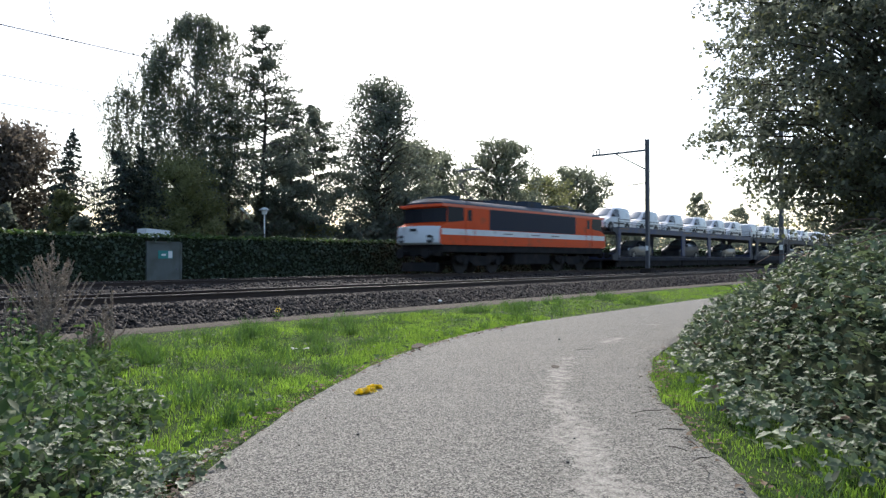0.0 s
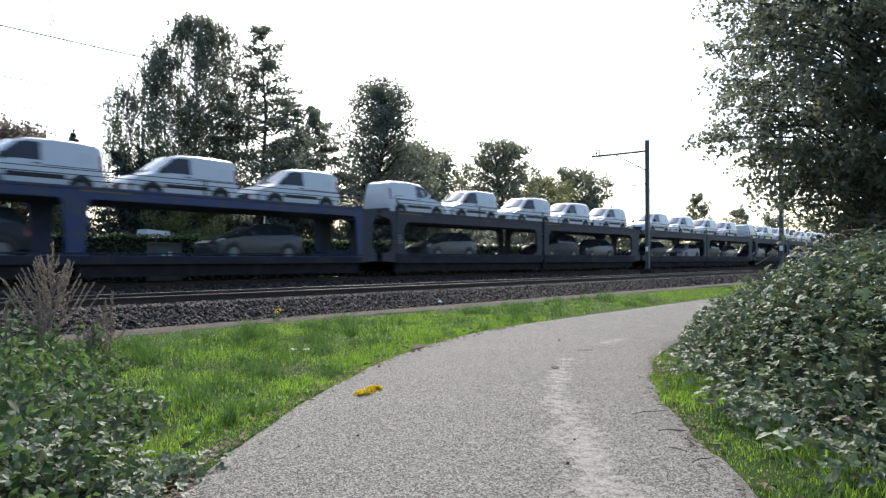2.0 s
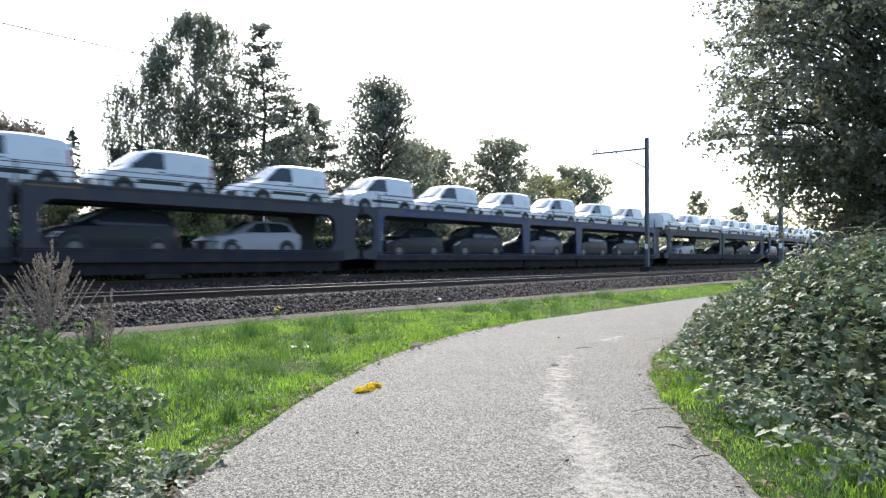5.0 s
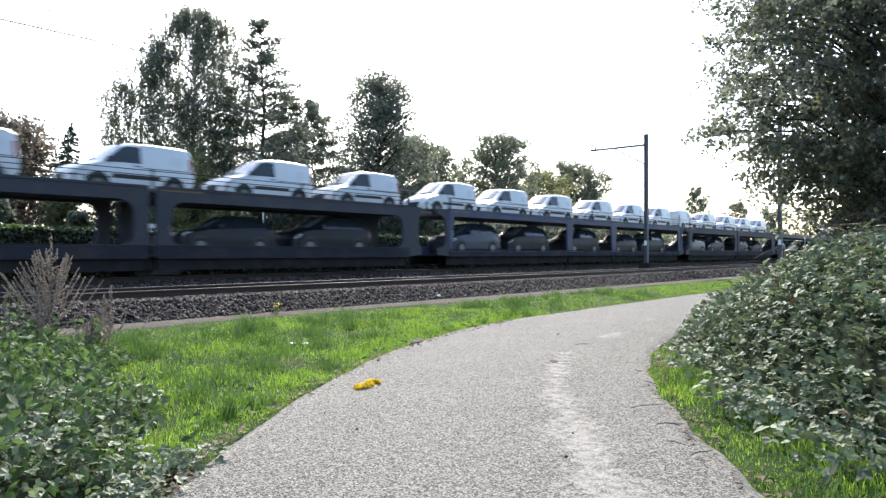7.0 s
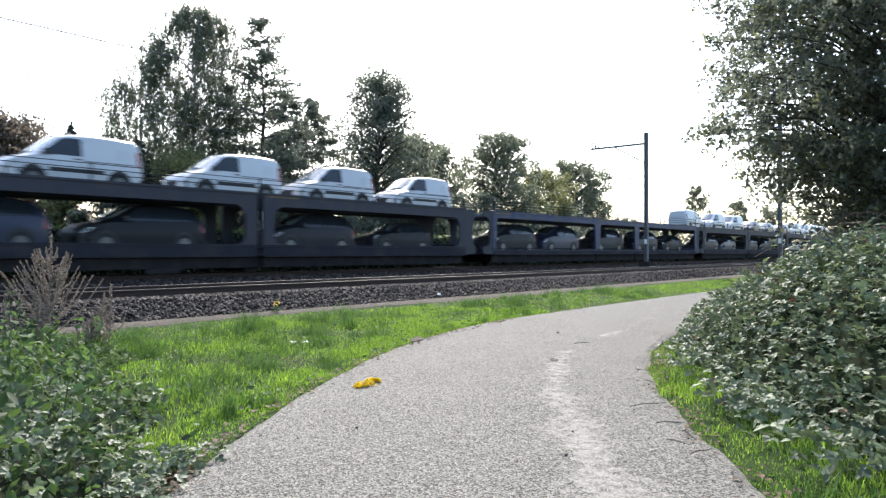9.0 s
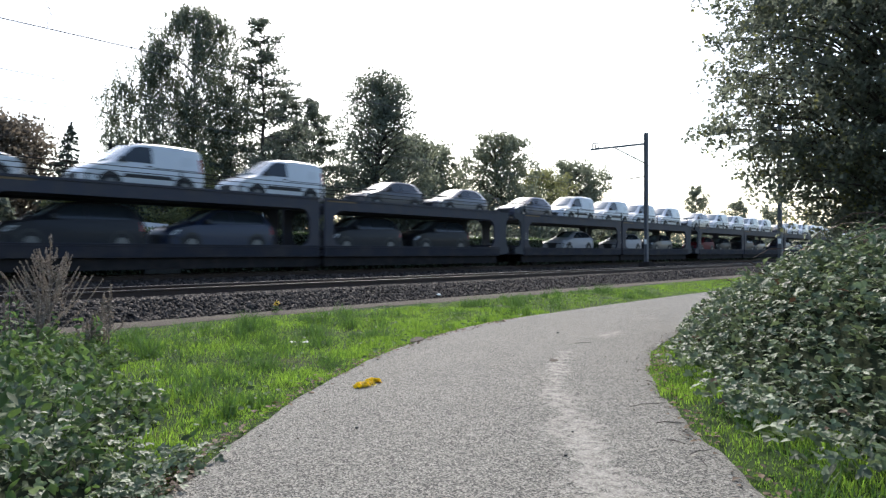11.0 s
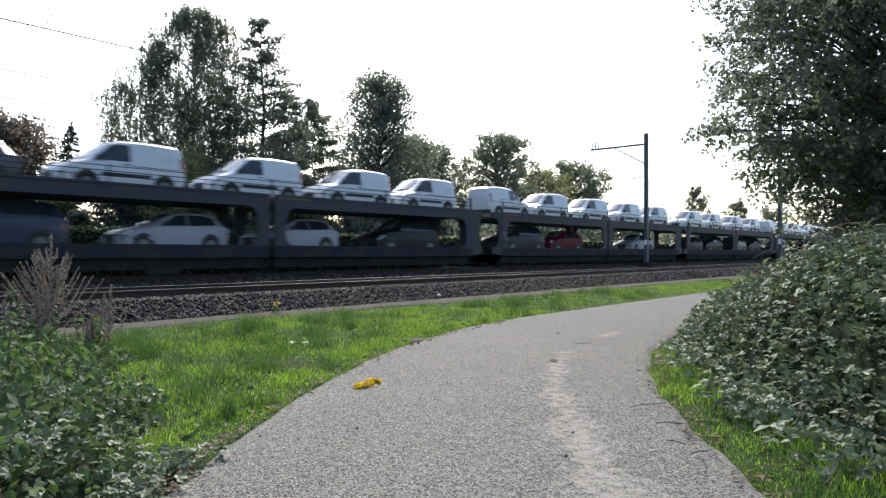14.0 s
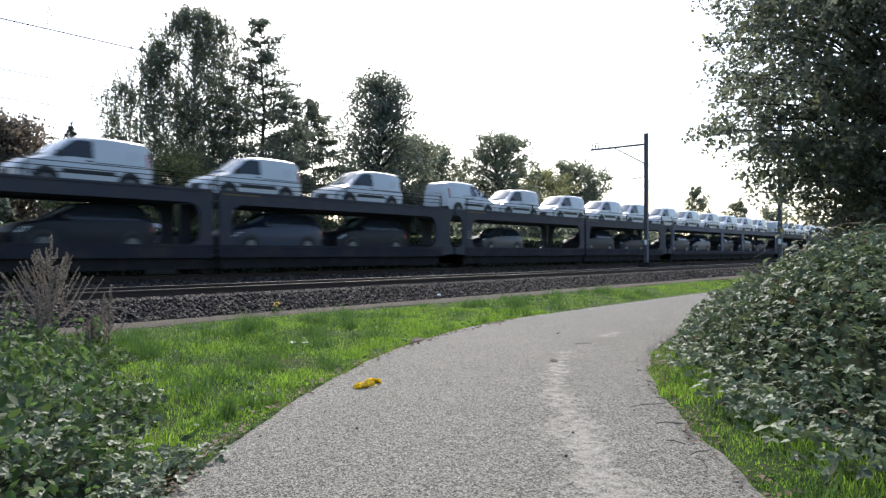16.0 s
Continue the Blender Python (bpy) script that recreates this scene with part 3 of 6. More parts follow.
def build_locomotive():
    """x runs from the front corner of the body to the rear one, z from the rail heads."""
    L, W = 17.0, 1.48
    loco = empty("locomotive", pose(0, 0, 0), "orange electric locomotive with white front and stripe, pantograph raised", "locomotive")
    body = bmesh.new()
    rows = (-W, -W + 0.06, -1.15, -0.6, 0, 0.6, 1.15, W - 0.06, W)

    def cab(y, end):
        n = -0.34 * (1 - (abs(y) / W) ** 2)
        top = 3.50 if abs(y) == W else 3.56
        pts = [(0.02 + n, 1.50), (-0.10 + n, 1.60), (-0.12 + n, 2.12), (-0.02 + n, 2.42), (0.42 + 0.6 * n, 2.60), (0.46 + 0.6 * n, 3.36), (0.24 + 0.8 * n, 3.42), (0.30 + 0.8 * n, top)]
        return pts if end < 0 else [(L - x, z) for x, z in reversed(pts)]

    loft(body, [[(x, y, z) for x, z in cab(y, -1) + cab(y, 1)] for y in rows])
    hull = part("body", body, loco_orange, loco, "orange painted steel body", smooth=True)
    for end in (-1, 1):
        nose = bmesh.new()
        rings = []
        for y in rows:
            p = cab(y, -1)[:4]
            ring = [(x - 0.012, z) for x, z in p] + [(p[3][0] + 0.10, 2.452), (p[0][0] + 0.10, 1.49)]
            if end > 0:
                ring = [(L - x, z) for x, z in ring]
            rings.append([(x, y * 0.985, z) for x, z in ring])
        loft(nose, rings)
        part("nose_panel", nose, loco_white, hull, "white painted nose panel", smooth=True)
        screen = bmesh.new()
        for s in (-1, 1):
            ring = []
            for y in (0.004 * s, 0.75 * s, 1.45 * s):
                n = -0.34 * (1 - (y / W) ** 2) * 0.6
                ring.append([(x if end < 0 else L - x, y, z) for x, z in ((0.385 + n, 2.64), (0.425 + n, 3.35), (0.50 + n, 3.35), (0.46 + n, 2.64))])
            loft(screen, ring)
        part("windscreen", screen, cab_glass, hull)
        for y in (-0.95, 0.95):
            n = -0.34 * (1 - (y / W) ** 2)
            x = -0.11 + n if end < 0 else L + 0.11 - n
            lamp = part("headlight", cylinder(bmesh.new(), (x - 0.04, y, 1.78), (x + 0.04, y, 1.78), 0.21, sides=18), trim_black, loco)
            for dy in (-0.09, 0.09):
                part("lens", cylinder(bmesh.new(), (x - 0.055, y + dy, 1.78), (x + 0.055, y + dy, 1.78), 0.075, sides=14), lamp_clear, lamp)
        part("badge", box(bmesh.new(), *sorted((-0.495 if end < 0 else L + 0.495, -0.46 if end < 0 else L + 0.46)), -0.22, 0.22, 2.16, 2.30, 0.005), trim_black, loco, "dark plate on the nose")
    for s in (-1, 1):
        y0, y1 = sorted((s * W, s * (W + 0.008)))
        part("stripe", box(bmesh.new(), 0.02, L - 0.02, y0, y1, 2.00, 2.31), loco_white, hull, "white stripe along the side")
        part("roof_line", box(bmesh.new(), 0.08, L - 0.08, y0, y1 + 0.004, 3.43, 3.56), loco_red, hull, "pale red line below the roof")
        panel = part("side_panel", box(bmesh.new(), 3.95, 13.1, y0, y1, 2.335, 3.44), loco_blue, hull, "dark blue ribbed side panel")
        rib = bmesh.new()
        box(rib, 0, 0.03, *sorted((s * (W + 0.006), s * (W + 0.011))), 2.36, 3.42)
        first = part("rib", rib, loco_blue, panel)
        first.location.x = 4.1
        for k in range(1, 23):
            twin(first, pose(4.1 + 0.39 * k, 0, 0), panel)
        for x0, x1, door in ((0.46, 1.75, 1.95), (L - 1.75, L - 0.46, L - 2.53)):
            slope = 0.15 if x0 < 5 else -0.15
            win = bmesh.new()
            pts = [(x0 + max(-slope, 0) * 0, 2.80), (x1, 2.80), (x1, 3.40), (x0, 3.40)]
            pts = [(x0, 2.62), (x1, 2.74), (x1, 3.41), (x0, 3.41)] if x0 < 5 else [(x0, 2.74), (x1, 2.62), (x1, 3.41), (x0, 3.41)]
            prism(win, pts, y0, y1 if s > 0 else y1)
            part("cab_window", win, cab_glass, hull)
            d = bmesh.new()
            frame_plate(d, [(door, 1.62), (door + 0.58, 1.62), (door + 0.58, 3.42), (door, 3.42)], [(door + 0.03, 1.65), (door + 0.55, 1.65), (door + 0.55, 3.39), (door + 0.03, 3.39)], y0, y1 + (0.004 if s > 0 else 0))
            dd = part("cab_door", d, loco_orange, hull, "orange cab door frame")
            part("door_window", box(bmesh.new(), door + 0.12, door + 0.46, y0, y1, 2.75, 3.32), cab_glass, dd)
            for g in (-0.1, 0.68):
                part("handrail", tube(bmesh.new(), [(door + g, s * (W + 0.05), 1.6), (door + g, s * (W + 0.07), 2.2), (door + g, s * (W + 0.05), 2.8)], [0.016] * 3), loco_orange, hull)
        for x0, x1 in ((5.2, 7.4), (8.0, 9.6), (10.2, 11.6)):
            part("number_bar", box(bmesh.new(), x0, x0 + 0.9, *sorted((s * (W + 0.007), s * (W + 0.012))), 2.12, 2.18), rim_grey, hull, "row of small unreadable marks")
    roof = bmesh.new()
    loft(roof, [[(x, y, z) for y, z in ((-1.44, 3.53), (-1.36, 3.66), (-1.0, 3.84), (0, 3.90), (1.0, 3.84), (1.36, 3.66), (1.44, 3.53))] for x in (0.35, 0.6, L - 0.6, L - 0.35)])
    for v in roof.verts:
        if v.co.x < 0.5 or v.co.x > L - 0.5:
            v.co.z = 3.53 + (v.co.z - 3.53) * 0.45
    roof = part("roof", roof, loco_roof, loco, "grey blue roof", smooth=True)
    for x0, x1, w, h in ((1.3, 2.2, 0.9, 0.16), (5.6, 7.4, 0.8, 0.22), (8.3, 10.0, 0.95, 0.3), (10.6, 11.6, 0.6, 0.22), (14.6, 15.6, 0.8, 0.15)):
        part("roof_box", box(bmesh.new(), x0, x1, -w, w, 3.78, 3.9 + h, 0.04), loco_roof, roof)
    for k in range(9):
        x = 5.1 + 0.9 * k
        post = bmesh.new()
        for j in range(4):
            cylinder(post, (x, 0.55, 3.84 + 0.07 * j), (x, 0.55, 3.88 + 0.07 * j), 0.06 if j % 2 else 0.035, sides=8)
        part("insulator", post, insulator, roof)
    part("bus_bar", tube(bmesh.new(), [(5.0, 0.55, 4.15), (12.5, 0.55, 4.15)], [0.02, 0.02]), wire_metal, roof)

    def pantograph(x, up):
        root = part("pantograph", box(bmesh.new(), x - 0.7, x + 0.7, -0.55, 0.55, 3.98, 4.03), wire_metal, loco, "raised pantograph" if up else "folded pantograph")
        for dx in (-0.6, 0.6):
            for dy in (-0.5, 0.5):
                part("insulator", cylinder(bmesh.new(), (x + dx, dy, 3.80), (x + dx, dy, 3.98), 0.05, sides=8), insulator, root)
        knee, head = (4.85, 5.72) if up else (4.10, 4.22)
        reach = 0.95 if up else 1.25
        arm = bmesh.new()
        tube(arm, [(x + 0.5, 0, 4.03), (x + 0.5 - 2 * reach * 0.62, 0, knee)], [0.07, 0.06])
        tube(arm, [(x + 0.25, 0.1, 4.03), (x + 0.5 - 2 * reach * 0.6, 0.1, knee - 0.06)], [0.02, 0.02])
        part("lower_arm", arm, wire_metal, root)
        arm = bmesh.new()
        kx = x + 0.5 - 2 * reach * 0.62
        for dy in (-0.45, 0.45):
            tube(arm, [(kx, dy * 0.2, knee), (x + 0.15, dy, head - 0.06)], [0.05, 0.035])
        part("upper_arm", arm, wire_metal, root)
        strip = bmesh.new()
        for dx in (0.02, 0.28):
            tube(strip, [(x + dx, -0.95, head - 0.22), (x + dx, -0.75, head - 0.03), (x + dx, -0.5, head), (x + dx, 0.5, head), (x + dx, 0.75, head - 0.03), (x + dx, 0.95, head - 0.22)], [0.04] * 6)
        part("contact_strip", strip, rim_grey, root)

    pantograph(3.9, True)
    pantograph(13.3, False)
    part("underframe", box(bmesh.new(), 0.15, L - 0.15, -1.40, 1.40, 1.12, 1.51, 0.03), frame_black, loco, "dark grimy underframe")
    part("equipment_case", box(bmesh.new(), 6.6, 10.4, -1.25, 1.25, 0.45, 1.15, 0.05), frame_black, loco)
    for cx in (3.65, 13.35):
        bogie = bmesh.new()
        for s in (-1, 1):
            y0, y1 = sorted((s * 0.98, s * 1.14))
            prism(bogie, [(cx - 2.1, 0.72), (cx - 1.8, 0.55), (cx - 0.9, 0.62), (cx - 0.6, 0.42), (cx + 0.6, 0.42), (cx + 0.9, 0.62), (cx + 1.8, 0.55), (cx + 2.1, 0.72), (cx + 2.1, 0.95), (cx - 2.1, 0.95)], y0, y1)
            for dx in (-1.4, 1.4):
                box(bogie, cx + dx - 0.2, cx + dx + 0.2, *sorted((s * 1.1, s * 1.24)), 0.45, 0.80, 0.03)
                for q in (-0.38, 0.38):
                    cylinder(bogie, (cx + dx + q, s * 1.12, 0.62), (cx + dx + q, s * 1.12, 1.0), 0.09, sides=10)
        bogie = part("bogie", bogie, frame_black, loco, "dark grimy bogie")
        for dx in (-1.4, 1.4):
            ws = bmesh.new()
            for s in (-1, 1):
                cylinder(ws, (cx + dx, s * 0.69, 0.62), (cx + dx, s * 0.83, 0.62), 0.62, sides=28)
            cylinder(ws, (cx + dx, -0.7, 0.62), (cx + dx, 0.7, 0.62), 0.09)
            part("wheelset", ws, wheel_steel, bogie)
    for end, x in ((-1, 0.0), (1, L)):
        part("buffer_beam", box(bmesh.new(), *sorted((x - 0.1 * -end * -1, x - end * 0.25)), -1.32, 1.32, 0.92, 1.50, 0.03), frame_black, loco)
        for y in (-0.87, 0.87):
            b = bmesh.new()
            cylinder(b, (x, y, 1.06), (x + end * 0.5, y, 1.06), 0.11)
            cylinder(b, (x + end * 0.5, y, 1.06), (x + end * 0.56, y, 1.06), 0.25, sides=18)
            part("buffer", b, frame_black, loco)
        part("coupling", tube(bmesh.new(), [(x, 0, 1.0), (x + end * 0.35, 0, 0.95), (x + end * 0.5, 0, 0.75)], [0.06, 0.05, 0.05]), frame_black, loco)
        part("snow_plough", prism(bmesh.new(), [(x + end * 0.1, 0.15), (x - end * 0.1, 0.15), (x - end * 0.1, 0.6), (x + end * 0.02, 0.6)], -1.2, 1.2), frame_black, loco)
    TRAIN.append((loco, 25.7, FAR, RAIL - 0.006))


def build_wagon(paint, label, spans):
    """A two-deck car carrier. spans: the stretches of its side frames; z from the rail heads."""
    wagon = empty("car_carrier_wagon", pose(0, 0, 0), label, "railway wagon", "car carrier wagons")
    end = spans[-1][1]
    blue = paint is wagon_blue
    for a, b in spans:
        for s in (-1, 1):
            bm = bmesh.new()
            lean = 0.28
            outer = rounded(a, b, 0.62 if not blue else 0.66, 3.06, 0.06)
            inner = rounded(a + (0.5 if not blue else 0.28), b - (0.5 if not blue else 0.28), 1.08 if not blue else 0.92, 2.56 if not blue else 2.68, 0.42 if not blue else 0.14)
            inner = [(x + (lean * (1 if x < (a + b) / 2 else -1) * (0.6 if blue else 0.25) * max(0, (z - 1.9))), z) for x, z in inner]
            frame_plate(bm, outer, inner, *sorted((s * 1.35, s * 1.46)))
            side = part("side_frame", bm, paint, wagon)
            part("top_flange", box(bm := bmesh.new(), a + 0.02, b - 0.02, *sorted((s * 1.40, s * 1.50)), 2.98, 3.03), paint, side)
            part("sill_plate", box(bmesh.new(), a + 0.03, b - 0.03, *sorted((s * 1.44, s * 1.478)), 0.64, 1.0 if not blue else 0.9), sill_grime, side, "grimy dark sill plate")
            if s < 0:
                part("lower_flange", box(bmesh.new(), a + 0.02, b - 0.02, *sorted((s * 1.40, s * 1.49)), 1.02 - 0.06 * blue, 1.07 - 0.06 * blue), sill_grime, side)
            if s < 0:
                part("edge_mark", box(bmesh.new(), a + 0.15, a + 1.7, *sorted((s * 1.461, s * 1.468)), 2.90, 2.96), yellow_paint, side, "faded yellow mark")
        part("upper_deck", box(bmesh.new(), a, b, -1.36, 1.36, 2.66, 2.72), wagon_dark, wagon, "dark upper deck plating")
        part("lower_deck", box(bmesh.new(), a, b, -1.36, 1.36, 0.66, 0.76), wagon_dark, wagon, "dark lower deck plating")
        for y in (-1.22, 1.22):
            part("sole_bar", box(bmesh.new(), a + 0.1, b - 0.1, y - 0.06, y + 0.06, 0.22, 0.66), frame_black, wagon)
    for s in (-1, 1):  # safety cables beside the upper deck
        for z in (3.26, 3.42, 3.58):
            part("safety_cable", tube(bmesh.new(), [(0.1, s * 1.43, z), (end * 0.5, s * 1.43, z - 0.03), (end - 0.1, s * 1.43, z)], [0.014] * 3, 4), frame_black, wagon)
        for k in range(5):
            x = 0.12 + (end - 0.24) * k / 4
            part("stanchion", box(bmesh.new(), x - 0.025, x + 0.025, *sorted((s * 1.40, s * 1.45)), 3.0, 3.62), frame_black, wagon)
    axles = [2.0, (spans[0][1] + spans[1][0]) / 2, end - 2.0] if len(spans) == 2 else [2.2, spans[1][0] + 0.8, spans[1][1] - 0.8, end - 2.2]
    for x in axles:
        ws = bmesh.new()
        for s in (-1, 1):
            cylinder(ws, (x, s * 0.69, 0.38), (x, s * 0.83, 0.38), 0.38, sides=20)
        cylinder(ws, (x, -0.95, 0.38), (x, 0.95, 0.38), 0.07)
        ws = part("wheelset", ws, wheel_steel, wagon)
        for s in (-1, 1):
            part("axle_box", box(bmesh.new(), x - 0.17, x + 0.17, *sorted((s * 0.95, s * 1.16)), 0.24, 0.52, 0.03), frame_black, ws)
            part("spring", box(bmesh.new(), x - 0.55, x + 0.55, *sorted((s * 1.0, s * 1.1)), 0.52, 0.60, 0.02), frame_black, ws)
    for x, e in ((spans[0][0], -1), (end, 1)):
        for y in (-0.87, 0.87):
            b = bmesh.new()
            cylinder(b, (x - e * 0.2, y, 1.02), (x + e * 0.62, y, 1.02), 0.10)
            cylinder(b, (x + e * 0.62, y, 1.02), (x + e * 0.68, y, 1.02), 0.22, sides=16)
            part("buffer", b, frame_black, wagon)
        part("end_beam", box(bmesh.new(), *sorted((x, x - e * 0.2)), -1.3, 1.3, 0.75, 1.2), paint, wagon)
        for y in (-1.38, 1.38):
            part("end_post", tube(bmesh.new(), [(x, y, 3.05), (x, y, 3.75), (x - e * 0.5, y, 3.75)], [0.022] * 3), rim_grey, wagon, "grey handrail above the deck end")
        part("deck_flap", box(bmesh.new(), *sorted((x, x + e * 0.86)), -1.34, 1.34, 2.66, 2.71), wagon_dark, wagon)
        for y0, y1 in ((-1.44, -1.34), (1.34, 1.44)):
            arch = [(0, 3.02), (0.88, 3.0), (0.88, 2.74), (0.50, 2.66), (0.30, 2.50), (0.22, 2.2), (0.22, 1.5), (0.30, 1.22), (0.50, 1.10), (0.86, 1.06), (0.86, 0.74), (0, 0.66)] if e < 0 else [
                (0, 3.02), (0.88, 3.0), (0.88, 2.74), (0.74, 2.6), (0.66, 2.4), (0.62, 2.2), (0.62, 1.5), (0.66, 1.3), (0.74, 1.16), (0.86, 1.06), (0.86, 0.74), (0, 0.66)]
            part("end_bracket", prism(bmesh.new(), [(x + e * a, b) for a, b in arch], y0, y1), wagon_dark, wagon, "curved end bracket")
        for k in range(4 if e < 0 else 0):
            part("marking_bar", box(bmesh.new(), x - e * 0.25 - 0.13, x - e * 0.25 + 0.13 - 0.05 * (k % 2), -1.468, -1.461, 1.55 + 0.11 * k, 1.60 + 0.11 * k), rim_grey, wagon, "row of small unreadable marks")
    part("air_tank", cylinder(bmesh.new(), (end * 0.3, 0.5, 0.4), (end * 0.3 + 1.3, 0.5, 0.4), 0.2, sides=14), frame_black, wagon)
    for x in (end * 0.22, end * 0.7):
        part("equipment_box", box(bmesh.new(), x, x + 1.1, -1.3, -0.9, 0.25, 0.6, 0.03), frame_black, wagon)
    return wagon


def section(x, zb, zbelt, ztop, wb, wt):
    half = [(wb * 0.86, zb), (wb * 0.985, zb + 0.10), (wb, (zb + zbelt) / 2), (wb * 0.975, zbelt), (wt, ztop - 0.07), (wt * 0.86, ztop), (wt * 0.4, ztop + 0.012)]
    return [(x, y, z) for y, z in half] + [(x, -y, z) for y, z in reversed(half)]


CAR_SHAPES = {
    # stations: x from the nose, lower edge, belt line, top, half width at the belt, half width at the top
    "van": ([(0.0, .34, .60, .68, .66, .50), (.08, .24, .72, .80, .80, .64), (.30, .20, .88, .95, .88, .74), (.74, .20, 1.0, 1.06, .90, .78), (.92, .20, 1.04, 1.13, .90, .76),
             (1.62, .20, 1.06, 1.68, .90, .70), (1.92, .20, 1.06, 1.79, .90, .71), (2.7, .20, 1.06, 1.83, .90, .73), (3.4, .20, 1.06, 1.82, .90, .73), (3.94, .22, 1.06, 1.79, .89, .73), (4.13, .24, 1.05, 1.68, .87, .71), (4.19, .34, .98, 1.45, .84, .69)],
            dict(ws=(.98, 1.18, 1.62, 1.68), side=[(1.06, 1.10), (1.64, 1.60), (1.85, 1.66), (2.26, 1.66), (2.26, 1.10)], side2=None, rear=(4.17, 1.10, 4.14, 1.60), wheels=(.84, 3.42), r=.32)),
    "hatchback": ([(0.0, .32, .55, .62, .62, .48), (.08, .22, .64, .71, .76, .62), (.30, .18, .76, .82, .84, .70), (.95, .18, .88, .93, .86, .74), (1.15, .18, .92, .99, .86, .72),
                   (1.95, .18, .95, 1.40, .86, .60), (2.4, .18, .95, 1.46, .86, .60), (3.2, .18, .96, 1.46, .86, .60), (3.58, .19, .97, 1.40, .85, .60), (3.86, .22, .97, 1.12, .84, .62), (3.99, .26, .94, 1.0, .82, .60), (4.05, .34, .80, .88, .78, .58)],
                  dict(ws=(1.20, 1.03, 1.92, 1.38), side=[(1.45, .99), (2.0, 1.34), (2.4, 1.38), (2.4, .99)], side2=[(2.46, .99), (2.46, 1.38), (3.15, 1.37), (3.46, 1.28), (3.56, 1.04)], rear=(3.85, 1.10, 3.64, 1.34), wheels=(.78, 3.28), r=.31)),
    "people_carrier": ([(0.0, .34, .60, .68, .64, .48), (.08, .24, .72, .80, .80, .64), (.32, .20, .88, .95, .88, .74), (.85, .20, .98, 1.04, .90, .78), (1.05, .20, 1.02, 1.10, .90, .76),
                        (1.95, .20, 1.04, 1.60, .90, .66), (2.4, .20, 1.04, 1.67, .90, .66), (3.4, .20, 1.05, 1.66, .90, .66), (4.05, .22, 1.05, 1.56, .89, .66), (4.36, .26, 1.03, 1.20, .86, .68), (4.42, .36, .9, 1.0, .82, .66)],
                       dict(ws=(1.10, 1.16, 1.92, 1.58), side=[(1.38, 1.09), (2.0, 1.52), (2.5, 1.58), (2.5, 1.09)], side2=[(2.56, 1.09), (2.56, 1.58), (3.6, 1.57), (4.0, 1.45), (4.0, 1.12)], rear=(4.34, 1.16, 4.10, 1.52), wheels=(.88, 3.60), r=.33)),
}


